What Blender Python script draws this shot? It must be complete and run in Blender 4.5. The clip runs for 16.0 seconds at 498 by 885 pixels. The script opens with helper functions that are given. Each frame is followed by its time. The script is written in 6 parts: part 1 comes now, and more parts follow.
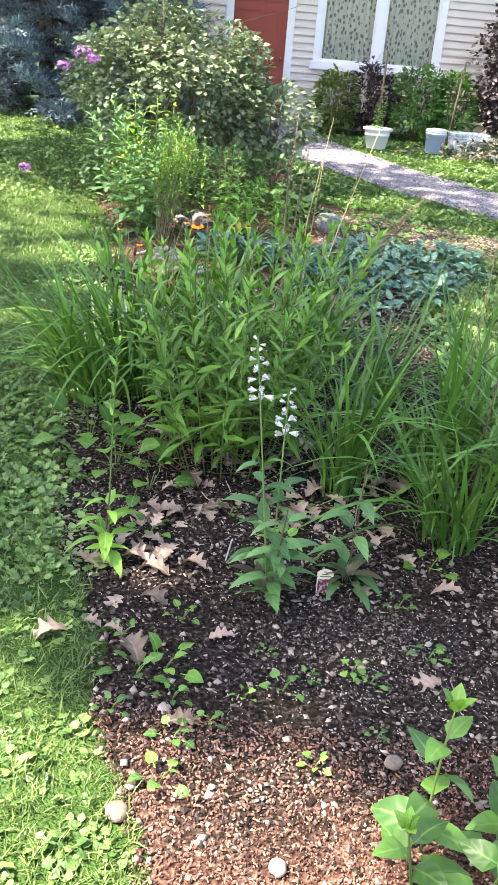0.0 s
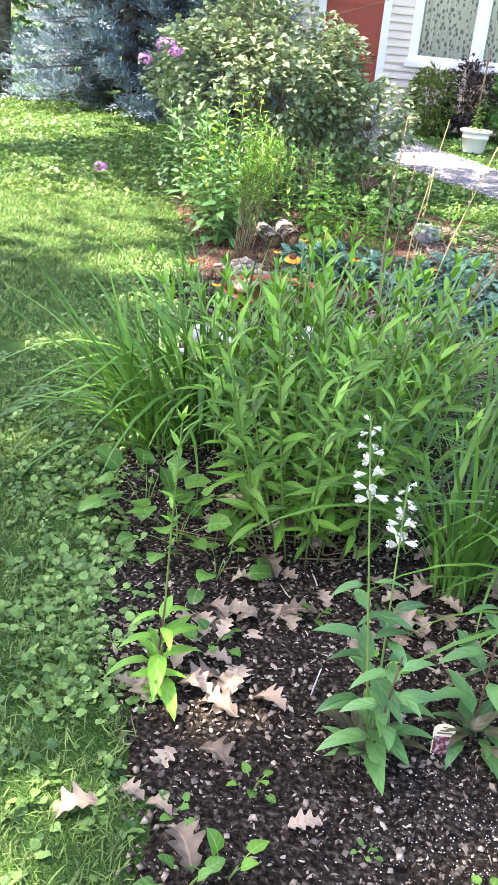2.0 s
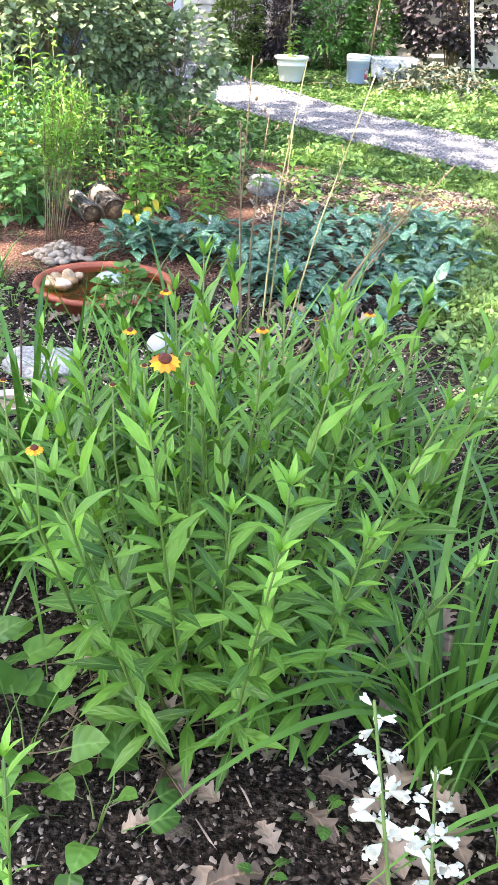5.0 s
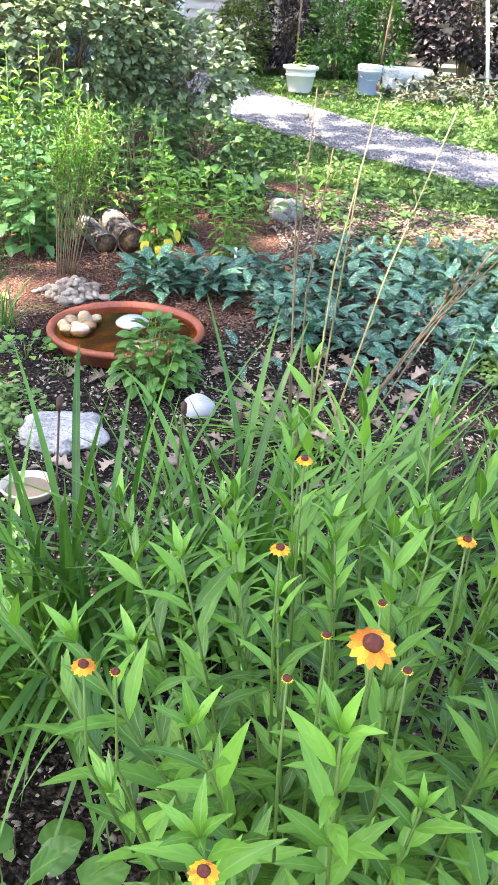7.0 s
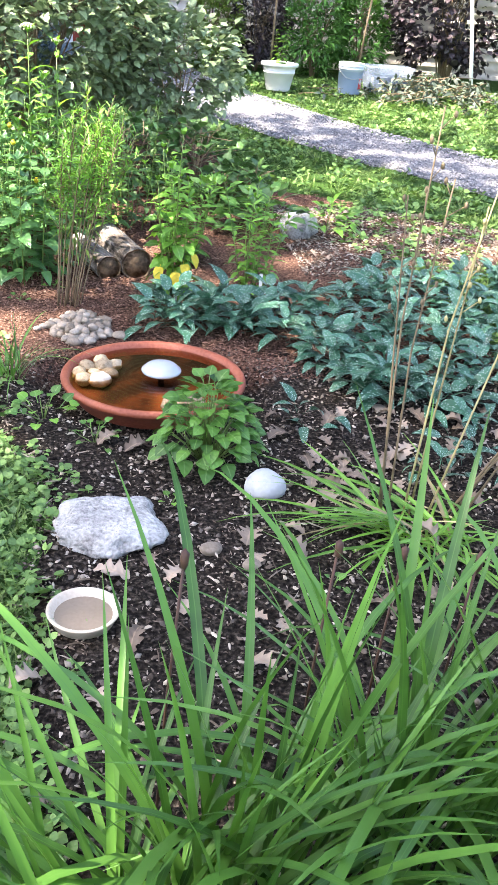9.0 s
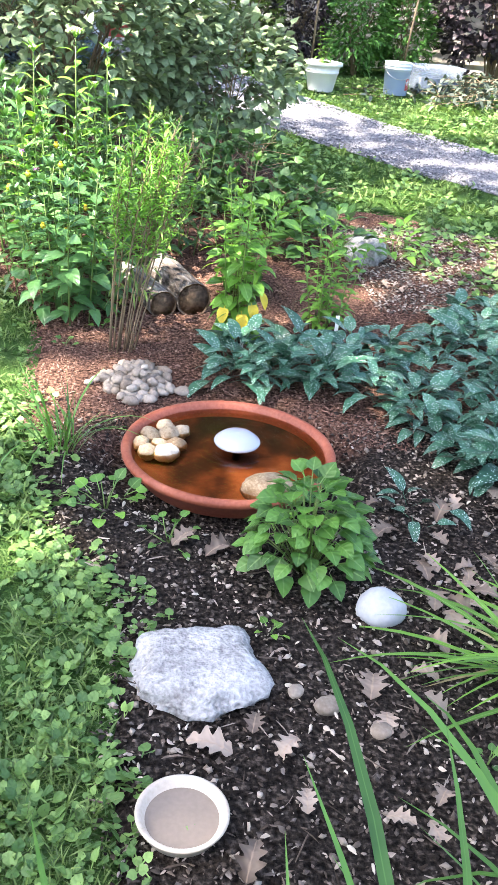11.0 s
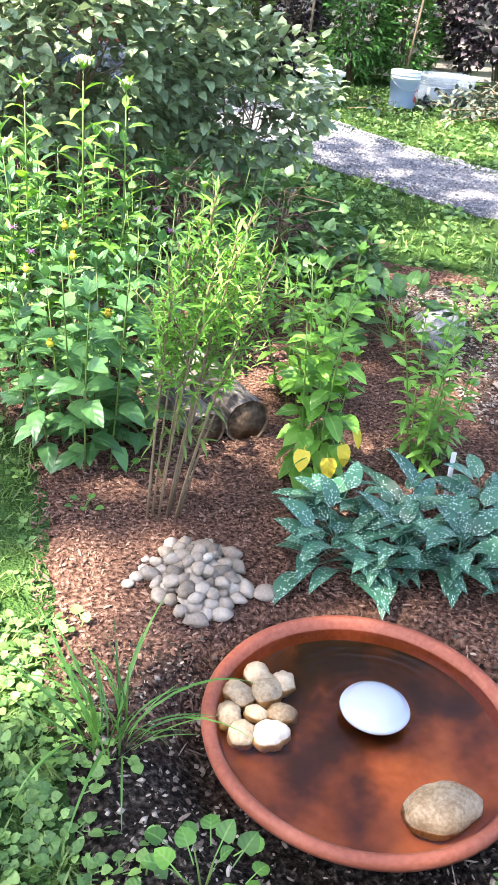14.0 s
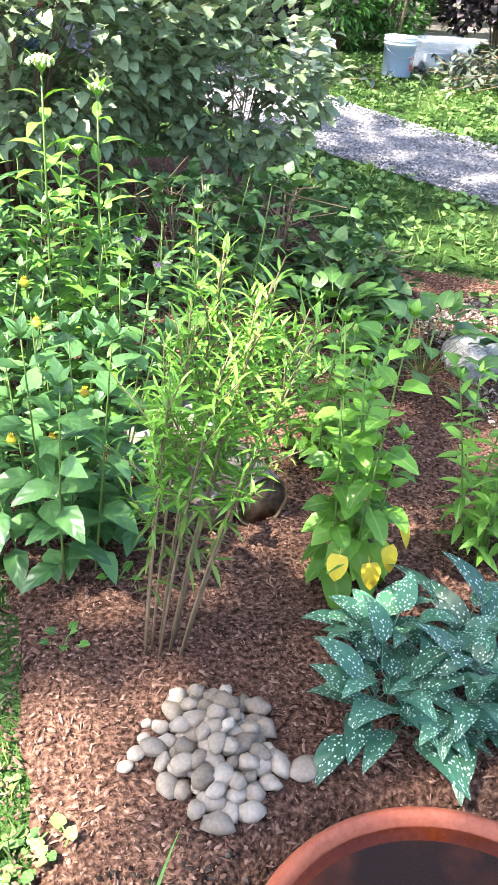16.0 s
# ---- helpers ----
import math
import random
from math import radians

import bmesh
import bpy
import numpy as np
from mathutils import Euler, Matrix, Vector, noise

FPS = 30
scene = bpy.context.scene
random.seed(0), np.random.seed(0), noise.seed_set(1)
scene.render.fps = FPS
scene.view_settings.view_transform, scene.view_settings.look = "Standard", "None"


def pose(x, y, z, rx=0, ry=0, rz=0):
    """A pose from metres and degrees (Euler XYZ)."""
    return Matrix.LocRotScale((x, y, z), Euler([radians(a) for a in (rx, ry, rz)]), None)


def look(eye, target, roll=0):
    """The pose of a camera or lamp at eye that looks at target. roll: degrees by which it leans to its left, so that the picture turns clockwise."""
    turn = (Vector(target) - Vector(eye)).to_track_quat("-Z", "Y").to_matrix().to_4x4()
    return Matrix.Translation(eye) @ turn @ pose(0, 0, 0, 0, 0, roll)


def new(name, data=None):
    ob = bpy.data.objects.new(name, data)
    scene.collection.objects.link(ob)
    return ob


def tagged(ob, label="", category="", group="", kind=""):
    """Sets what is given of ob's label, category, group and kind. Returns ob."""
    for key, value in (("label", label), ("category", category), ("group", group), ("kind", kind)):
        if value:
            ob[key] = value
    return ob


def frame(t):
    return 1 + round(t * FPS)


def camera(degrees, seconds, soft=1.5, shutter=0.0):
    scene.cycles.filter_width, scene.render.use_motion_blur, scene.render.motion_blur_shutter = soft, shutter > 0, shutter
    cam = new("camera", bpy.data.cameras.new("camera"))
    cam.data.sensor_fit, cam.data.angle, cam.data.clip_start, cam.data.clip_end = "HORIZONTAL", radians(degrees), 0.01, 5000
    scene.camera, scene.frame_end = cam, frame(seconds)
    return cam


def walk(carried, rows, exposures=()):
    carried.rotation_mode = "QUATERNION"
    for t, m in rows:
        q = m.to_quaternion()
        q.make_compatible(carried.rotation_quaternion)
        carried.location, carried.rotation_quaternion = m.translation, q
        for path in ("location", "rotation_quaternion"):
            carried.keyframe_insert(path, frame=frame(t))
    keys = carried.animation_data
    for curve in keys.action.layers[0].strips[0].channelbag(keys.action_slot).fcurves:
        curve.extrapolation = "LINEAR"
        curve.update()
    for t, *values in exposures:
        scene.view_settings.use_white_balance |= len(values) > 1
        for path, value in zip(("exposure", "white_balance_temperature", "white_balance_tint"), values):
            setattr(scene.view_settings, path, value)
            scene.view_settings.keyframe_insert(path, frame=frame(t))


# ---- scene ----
cam = camera(30.7, 16.0, 0.9)
PATH = [
    (0, (0.569, -0.394, 1.584), (0.507, 1.44, 0.787), 5.1),
    (0.5, (0.476, -0.256, 1.564), (0.474, 1.584, 0.78), 5.1),
    (1, (0.439, -0.067, 1.547), (0.421, 1.77, 0.755), 5.6),
    (1.5, (0.444, 0.177, 1.553), (0.328, 2.006, 0.752), 6.3),
    (2, (0.437, 0.33, 1.535), (0.224, 2.145, 0.722), 5.6),
    (2.5, (0.381, 0.563, 1.532), (0.337, 2.391, 0.723), 6.2),
    (3, (0.354, 0.704, 1.522), (0.499, 2.504, 0.662), 7.1),
    (3.2, (0.35, 0.759, 1.518), (0.526, 2.546, 0.636), 7.8),
    (5.3, (0.206, 1.497, 1.526), (0.353, 3.269, 0.611), 2.5),
    (5.5, (0.165, 1.528, 1.527), (0.314, 3.299, 0.611), 2.4),
    (6, (0.111, 1.664, 1.486), (0.254, 3.439, 0.574), 2.4),
    (6.5, (0.086, 1.903, 1.522), (0.243, 3.68, 0.619), 2.2),
    (7, (0.044, 2.003, 1.561), (0.221, 3.775, 0.652), 3.7),
    (7.5, (-0.105, 2.198, 1.518), (0.124, 3.975, 0.631), 4.6),
    (8, (-0.243, 2.404, 1.537), (0.074, 4.169, 0.651), 4.8),
    (8.5, (-0.324, 2.512, 1.535), (-0.013, 4.277, 0.646), 4.6),
    (9, (-0.347, 2.727, 1.522), (-0.043, 4.479, 0.608), 4.9),
    (9.5, (-0.363, 2.91, 1.531), (-0.108, 4.665, 0.606), 4.7),
    (10, (-0.415, 3.048, 1.513), (-0.172, 4.805, 0.59), 5.6),
    (10.2, (-0.449, 3.106, 1.541), (-0.204, 4.859, 0.611), 5.9),
    (12.3, (-0.686, 3.934, 1.549), (-0.299, 5.822, 0.53), 4.2),
    (12.5, (-0.723, 4.029, 1.539), (-0.329, 5.918, 0.524), 5.4),
    (13, (-0.817, 4.3, 1.555), (-0.409, 6.188, 0.543), 5.6),
    (13.5, (-0.859, 4.478, 1.557), (-0.447, 6.362, 0.541), 5.3),
    (14, (-0.821, 4.714, 1.553), (-0.407, 6.592, 0.528), 5.8),
    (14.5, (-0.765, 4.956, 1.569), (-0.353, 6.821, 0.519), 6.3),
    (15, (-0.779, 5.136, 1.541), (-0.338, 6.991, 0.482), 6.7),
    (15.5, (-0.809, 5.31, 1.55), (-0.327, 7.15, 0.484), 1.5),
    (16, (-0.782, 5.423, 1.569), (-0.335, 7.254, 0.473), 4.5),
]
walk(cam, [(t, look(eye, target, roll)) for t, eye, target, roll in PATH], ((0, 2.4, 6750, 19), (2.5, 2.8, 6750, 17), (5.5, 2.75, 6700, 15), (10, 2.68, 6500, 16), (12.5, 2.68, 6350, 16), (16, 2.5, 6350, 14)))
# ---- light ----
world = bpy.data.worlds.new("world")
scene.world = world
world.use_nodes = True
wn, wl = world.node_tree.nodes, world.node_tree.links
sky = wn.new("ShaderNodeTexSky")
sky.sky_type, sky.sun_disc = "NISHITA", False
SUN_EL, SUN_AZ = 57.0, -110.0          # degrees above the horizon; from +y towards +x
sky.sun_elevation, sky.sun_rotation = radians(SUN_EL), radians(SUN_AZ)
sky.air_density, sky.dust_density = 1.0, 2.5
wn["Background"].inputs["Strength"].default_value = 0.125
wl.new(sky.outputs[0], wn["Background"].inputs["Color"])
sun = new("sun", bpy.data.lights.new("sun", "SUN"))
sun.data.energy, sun.data.angle, sun.data.color = 5.0, radians(0.6), (1.0, 0.93, 0.8)
SUN_DIR = Vector((math.sin(radians(SUN_AZ)) * math.cos(radians(SUN_EL)), math.cos(radians(SUN_AZ)) * math.cos(radians(SUN_EL)), math.sin(radians(SUN_EL))))
sun.matrix_world = look(SUN_DIR * 30, (0, 0, 0))


# ---- materials ----
def shader(name):
    m = bpy.data.materials.new(name)
    m.use_nodes = True
    return m, m.node_tree.nodes, m.node_tree.links, m.node_tree.nodes["Principled BSDF"]


def ramp(nodes, stops):
    r = nodes.new("ShaderNodeValToRGB")
    while len(r.color_ramp.elements) < len(stops):
        r.color_ramp.elements.new(0.5)
    for e, (p, c) in zip(r.color_ramp.elements, stops):
        e.position, e.color = p, (*c, 1)
    return r


def surface(name, stops, scale=8.0, rough=0.8, bump=0.3, fine=60.0, metal=0.0, stretch=(1, 1, 1), depth=0.01, vary=0.0):
    """Two scales of noise through a colour ramp, with a fine relief."""
    m, n, l, b = shader(name)
    tc, mp = n.new("ShaderNodeTexCoord"), n.new("ShaderNodeMapping")
    mp.inputs["Scale"].default_value = stretch
    l.new(tc.outputs["Object"], mp.inputs[0])
    a, f = n.new("ShaderNodeTexNoise"), n.new("ShaderNodeTexNoise")
    a.inputs["Scale"].default_value, a.inputs["Detail"].default_value = scale, 6
    f.inputs["Scale"].default_value, f.inputs["Detail"].default_value = fine, 4
    l.new(mp.outputs[0], a.inputs["Vector"]), l.new(mp.outputs[0], f.inputs["Vector"])
    mix = n.new("ShaderNodeMath")
    mix.operation = "MULTIPLY_ADD"
    mix.inputs[1].default_value = 0.45
    l.new(f.outputs[0], mix.inputs[0])
    half = n.new("ShaderNodeMath")
    half.operation = "MULTIPLY"
    half.inputs[1].default_value = 0.55
    l.new(a.outputs[0], half.inputs[0]), l.new(half.outputs[0], mix.inputs[2])
    src = mix.outputs[0]
    if vary:
        inf, isl, add = n.new("ShaderNodeObjectInfo"), n.new("ShaderNodeNewGeometry"), n.new("ShaderNodeMath")
        s2 = n.new("ShaderNodeMath")
        s2.operation = "ADD"
        l.new(inf.outputs["Random"], s2.inputs[0]), l.new(isl.outputs["Random Per Island"], s2.inputs[1])
        fr = n.new("ShaderNodeMath")
        fr.operation = "FRACT"
        l.new(s2.outputs[0], fr.inputs[0])
        sub = n.new("ShaderNodeMath")
        sub.operation = "SUBTRACT"
        sub.inputs[1].default_value = 0.5
        l.new(fr.outputs[0], sub.inputs[0])
        add.operation = "MULTIPLY_ADD"
        add.inputs[1].default_value = vary
        l.new(sub.outputs[0], add.inputs[0]), l.new(src, add.inputs[2])
        src = add.outputs[0]
    r = ramp(n, stops)
    l.new(src, r.inputs[0]), l.new(r.outputs[0], b.inputs["Base Color"])
    b.inputs["Roughness"].default_value, b.inputs["Metallic"].default_value = rough, metal
    b.inputs["Specular IOR Level"].default_value = 0.06 if rough >= 0.85 else 0.4
    if bump:
        bp = n.new("ShaderNodeBump")
        bp.inputs["Strength"].default_value, bp.inputs["Distance"].default_value = bump, depth
        l.new(f.outputs[0], bp.inputs["Height"]), l.new(bp.outputs[0], b.inputs["Normal"])
    return m


def leafy(name, dark, light, rough=0.45, glow=0.35, rib=None, spots=None, veins=22.0):
    """A leaf: colour varied per leaf and per plant, a paler midrib and side veins, light passing through."""
    m, n, l, b = shader(name)
    uv, inf, isl = n.new("ShaderNodeUVMap"), n.new("ShaderNodeObjectInfo"), n.new("ShaderNodeNewGeometry")
    s = n.new("ShaderNodeMath")
    s.operation = "ADD"
    l.new(inf.outputs["Random"], s.inputs[0]), l.new(isl.outputs["Random Per Island"], s.inputs[1])
    fr = n.new("ShaderNodeMath")
    fr.operation = "FRACT"
    l.new(s.outputs[0], fr.inputs[0])
    tc, nz = n.new("ShaderNodeTexCoord"), n.new("ShaderNodeTexNoise")
    nz.inputs["Scale"].default_value = 14.0
    l.new(tc.outputs["Object"], nz.inputs["Vector"])
    mx = n.new("ShaderNodeMath")
    mx.operation = "MULTIPLY_ADD"
    mx.inputs[1].default_value = 0.55
    l.new(nz.outputs[0], mx.inputs[0])
    h2 = n.new("ShaderNodeMath")
    h2.operation = "MULTIPLY"
    h2.inputs[1].default_value = 0.6
    l.new(fr.outputs[0], h2.inputs[0]), l.new(h2.outputs[0], mx.inputs[2])
    r = ramp(n, [(0.2, tuple(v * 0.6 for v in dark)), (0.55, tuple((a + c) * 0.47 for a, c in zip(dark, light))), (0.95, tuple(min(0.9, v * 1.12) for v in light))])
    l.new(mx.outputs[0], r.inputs[0])
    col = r.outputs[0]
    sep = n.new("ShaderNodeSeparateXYZ")
    l.new(uv.outputs[0], sep.inputs[0])
    off = n.new("ShaderNodeMath")
    off.operation = "SUBTRACT"
    off.inputs[1].default_value = 0.5
    l.new(sep.outputs[0], off.inputs[0])
    ab = n.new("ShaderNodeMath")
    ab.operation = "ABSOLUTE"
    l.new(off.outputs[0], ab.inputs[0])
    if rib:
        rr = ramp(n, [(0.0, (1, 1, 1)), (0.07, (0, 0, 0))])
        l.new(ab.outputs[0], rr.inputs[0])
        mc = n.new("ShaderNodeMixRGB")
        mc.inputs[2].default_value = (*rib, 1)
        sc = n.new("ShaderNodeMath")
        sc.operation = "MULTIPLY"
        sc.inputs[1].default_value = 0.6
        l.new(rr.outputs[0], sc.inputs[0]), l.new(sc.outputs[0], mc.inputs[0]), l.new(col, mc.inputs[1])
        col = mc.outputs[0]
    if spots:
        vo = n.new("ShaderNodeTexVoronoi")
        vo.inputs["Scale"].default_value = 1.0
        mp = n.new("ShaderNodeMapping")
        mp.inputs["Scale"].default_value = (8, 15, 1)
        l.new(uv.outputs[0], mp.inputs[0]), l.new(mp.outputs[0], vo.inputs["Vector"])
        sr = ramp(n, [(0.24, (1, 1, 1)), (0.33, (0, 0, 0))])
        mc = n.new("ShaderNodeMixRGB")
        mc.inputs[2].default_value = (*spots, 1)
        l.new(vo.outputs["Distance"], sr.inputs[0]), l.new(sr.outputs[0], mc.inputs[0]), l.new(col, mc.inputs[1])
        col = mc.outputs[0]
    # side veins slant forwards from the midrib
    vv = n.new("ShaderNodeMath")
    vv.operation = "MULTIPLY_ADD"
    vv.inputs[1].default_value = -0.6
    l.new(ab.outputs[0], vv.inputs[0]), l.new(sep.outputs[1], vv.inputs[2])
    sn = n.new("ShaderNodeMath")
    sn.operation = "MULTIPLY"
    sn.inputs[1].default_value = veins
    l.new(vv.outputs[0], sn.inputs[0])
    si = n.new("ShaderNodeMath")
    si.operation = "SINE"
    l.new(sn.outputs[0], si.inputs[0])
    bp = n.new("ShaderNodeBump")
    bp.inputs["Strength"].default_value, bp.inputs["Distance"].default_value = 0.2, 0.003
    l.new(si.outputs[0], bp.inputs["Height"]), l.new(bp.outputs[0], b.inputs["Normal"])
    l.new(col, b.inputs["Base Color"])
    b.inputs["Roughness"].default_value = rough
    b.inputs["Specular IOR Level"].default_value = 0.45
    tr, ms = n.new("ShaderNodeBsdfTranslucent"), n.new("ShaderNodeMixShader")
    hs = n.new("ShaderNodeHueSaturation")
    hs.inputs["Hue"].default_value, hs.inputs["Saturation"].default_value, hs.inputs["Value"].default_value = 0.485, 1.1, 1.5
    l.new(col, hs.inputs["Color"]), l.new(hs.outputs[0], tr.inputs["Color"])
    ms.inputs[0].default_value = glow * 0.55
    l.new(b.outputs[0], ms.inputs[1]), l.new(tr.outputs[0], ms.inputs[2])
    l.new(ms.outputs[0], n["Material Output"].inputs["Surface"])
    return m


def plain(name, col, rough=0.5, metal=0.0, vary=0.12, scale=12.0, bump=0.1):
    c = Vector(col)
    return surface(name, [(0.3, tuple(c * (1 - vary))), (0.7, tuple(min(1, v * (1 + vary)) for v in c))], scale, rough, bump, 90.0, metal, depth=0.003)


M = {}
M["grass"] = leafy("grass_blade", (0.06, 0.12, 0.022), (0.16, 0.25, 0.06), 0.5, 0.3)
M["lawn_leaf"] = leafy("ground_ivy_leaf", (0.06, 0.16, 0.035), (0.2, 0.33, 0.085), 0.5, 0.3, veins=14)
M["daylily"] = leafy("daylily_leaf", (0.045, 0.145, 0.026), (0.12, 0.27, 0.045), 0.4, 0.4, rib=(0.1, 0.24, 0.05), veins=0.0)
M["helen"] = leafy("lance_leaf", (0.048, 0.14, 0.016), (0.135, 0.3, 0.034), 0.42, 0.4, rib=(0.2, 0.36, 0.1))
M["stem"] = surface("green_stem", [(0.3, (0.08, 0.15, 0.03)), (0.7, (0.15, 0.22, 0.05))], 20, 0.5, 0.1)
M["brown_stem"] = surface("brown_stem", [(0.3, (0.12, 0.085, 0.05)), (0.7, (0.26, 0.19, 0.11))], 20, 0.7, 0.2)
M["dark_stem"] = surface("dark_red_stem", [(0.3, (0.05, 0.025, 0.02)), (0.7, (0.12, 0.06, 0.04))], 20, 0.6, 0.2)
M["straw"] = leafy("straw", (0.3, 0.24, 0.11), (0.55, 0.46, 0.22), 0.6, 0.15)
M["penstemon"] = leafy("penstemon_leaf", (0.05, 0.15, 0.045), (0.13, 0.28, 0.085), 0.32, 0.25, rib=(0.12, 0.22, 0.1))
M["bronze_leaf"] = leafy("bronzed_leaf", (0.06, 0.05, 0.03), (0.1, 0.11, 0.05), 0.4, 0.2, rib=(0.12, 0.06, 0.05))
M["broad"] = leafy("broad_leaf", (0.05, 0.15, 0.028), (0.12, 0.27, 0.045), 0.4, 0.35, rib=(0.2, 0.36, 0.1))
M["lime"] = leafy("lime_leaf", (0.09, 0.25, 0.03), (0.21, 0.43, 0.06), 0.42, 0.45, rib=(0.28, 0.42, 0.12))
M["yellow_leaf"] = leafy("yellow_leaf", (0.6, 0.45, 0.02), (0.8, 0.65, 0.06), 0.5, 0.3)
M["lungwort"] = leafy("spotted_leaf", (0.02, 0.085, 0.05), (0.05, 0.15, 0.085), 0.38, 0.15, rib=(0.04, 0.13, 0.06), spots=(0.5, 0.62, 0.55))
M["viburnum"] = leafy("shrub_leaf", (0.14, 0.2, 0.095), (0.31, 0.39, 0.21), 0.42, 0.25, rib=(0.15, 0.22, 0.1))
M["dark_shrub"] = leafy("dark_green_leaf", (0.04, 0.1, 0.028), (0.1, 0.2, 0.055), 0.42, 0.2)
M["bright_shrub"] = leafy("bright_green_leaf", (0.05, 0.16, 0.03), (0.13, 0.3, 0.06), 0.5, 0.3)
M["yellowish_shrub"] = leafy("yellow_green_leaf", (0.07, 0.14, 0.02), (0.18, 0.26, 0.05), 0.5, 0.3)
M["purple_shrub"] = leafy("purple_leaf", (0.018, 0.014, 0.018), (0.07, 0.05, 0.055), 0.45, 0.12)
M["spruce"] = leafy("spruce_needle", (0.1, 0.155, 0.19), (0.24, 0.32, 0.38), 0.6, 0.05, veins=0.0)
M["oak"] = leafy("oak_leaf", (0.03, 0.065, 0.02), (0.06, 0.11, 0.035), 0.5, 0.2)
M["dead_leaf"] = leafy("dead_leaf", (0.13, 0.09, 0.062), (0.4, 0.315, 0.24), 0.7, 0.1, rib=(0.42, 0.3, 0.2))
M["white_petal"] = leafy("white_petal", (0.62, 0.62, 0.52), (0.72, 0.72, 0.66), 0.5, 0.3)
M["orange_petal"] = leafy("orange_petal", (0.7, 0.2, 0.006), (0.9, 0.42, 0.012), 0.5, 0.2)
M["yellow_petal"] = leafy("yellow_petal", (0.65, 0.42, 0.015), (0.8, 0.65, 0.05), 0.5, 0.2)
M["pink_petal"] = leafy("pink_petal", (0.55, 0.14, 0.5), (0.75, 0.3, 0.7), 0.5, 0.25)
M["cream_bud"] = surface("cream_bud", [(0.3, (0.34, 0.42, 0.16)), (0.7, (0.52, 0.56, 0.3))], 60, 0.6, 0.5)
M["maroon"] = surface("maroon_disc", [(0.3, (0.06, 0.012, 0.01)), (0.7, (0.16, 0.04, 0.02))], 150, 0.8, 0.8)
M["bark"] = surface("bark", [(0.36, (0.035, 0.028, 0.022)), (0.48, (0.13, 0.11, 0.095)), (0.6, (0.25, 0.235, 0.215))], 14, 0.9, 0.9, 50, stretch=(1, 0.25, 1), depth=0.03)
M["cut_wood"] = surface("cut_wood", [(0.3, (0.05, 0.035, 0.025)), (0.7, (0.24, 0.165, 0.105))], 14, 0.9, 0.5)
M["soil"] = surface("soil", [(0.3, (0.012, 0.009, 0.007)), (0.55, (0.04, 0.03, 0.022)), (0.8, (0.09, 0.068, 0.05))], 5, 0.95, 1.0, 70, depth=0.02)
M["chip"] = surface("mulch_chip", [(0.12, (0.05, 0.026, 0.019)), (0.5, (0.16, 0.09, 0.066)), (0.92, (0.3, 0.195, 0.145))], 6, 0.9, 0.6, 80, vary=0.7, depth=0.004)
M["grey_chip"] = surface("grey_chip", [(0.12, (0.035, 0.027, 0.021)), (0.5, (0.15, 0.118, 0.092)), (0.88, (0.42, 0.355, 0.29))], 6, 0.9, 0.6, 80, vary=0.8, depth=0.004)
M["crumb"] = surface("soil_crumb", [(0.15, (0.009, 0.007, 0.006)), (0.6, (0.042, 0.034, 0.028)), (0.92, (0.2, 0.17, 0.145))], 10, 0.95, 0.8, 90, vary=0.7, depth=0.004)
M["perlite"] = plain("perlite", (0.62, 0.62, 0.6), 0.8)
M["lawn"] = surface("lawn_turf", [(0.3, (0.035, 0.075, 0.014)), (0.52, (0.06, 0.125, 0.03)), (0.75, (0.12, 0.16, 0.06))], 2.2, 0.95, 1.0, 110, depth=0.03)
M["gravel"] = surface("gravel_bed", [(0.3, (0.12, 0.115, 0.12)), (0.7, (0.36, 0.35, 0.36))], 30, 0.9, 1.0, 160, depth=0.02)
M["gravel_stone"] = surface("gravel_stone", [(0.1, (0.08, 0.08, 0.09)), (0.5, (0.2, 0.2, 0.215)), (0.9, (0.4, 0.39, 0.39))], 20, 0.85, 0.4, 120, vary=0.7, depth=0.003)
M["pebble"] = surface("river_pebble", [(0.12, (0.14, 0.11, 0.08)), (0.5, (0.29, 0.24, 0.185)), (0.9, (0.48, 0.42, 0.34))], 16, 0.7, 0.3, 120, vary=0.6, depth=0.003)
M["pale_stone"] = surface("pale_stone", [(0.22, (0.2, 0.13, 0.065)), (0.48, (0.42, 0.33, 0.21)), (0.8, (0.62, 0.54, 0.42))], 20, 0.6, 0.3, 120, vary=0.5, depth=0.003)
M["granite"] = surface("granite", [(0.32, (0.13, 0.125, 0.12)), (0.5, (0.4, 0.39, 0.37)), (0.68, (0.68, 0.67, 0.64))], 14, 0.9, 1.0, 85, depth=0.012)
M["grey_stone"] = surface("smooth_grey_stone", [(0.3, (0.36, 0.38, 0.39)), (0.7, (0.52, 0.53, 0.53))], 12, 0.6, 0.3, 80, depth=0.003)
M["terracotta"] = surface("terracotta", [(0.3, (0.2, 0.05, 0.026)), (0.5, (0.3, 0.085, 0.045)), (0.75, (0.4, 0.135, 0.08))], 7, 0.55, 0.3, 90, depth=0.002)
M["clay"] = surface("pale_clay", [(0.3, (0.45, 0.38, 0.29)), (0.7, (0.62, 0.55, 0.45))], 14, 0.8, 0.3, 120, depth=0.002)
M["white_plastic"] = plain("white_plastic", (0.74, 0.74, 0.72), 0.4, vary=0.05)
M["siding"] = plain("painted_siding", (0.66, 0.59, 0.51), 0.55, vary=0.06, scale=3)
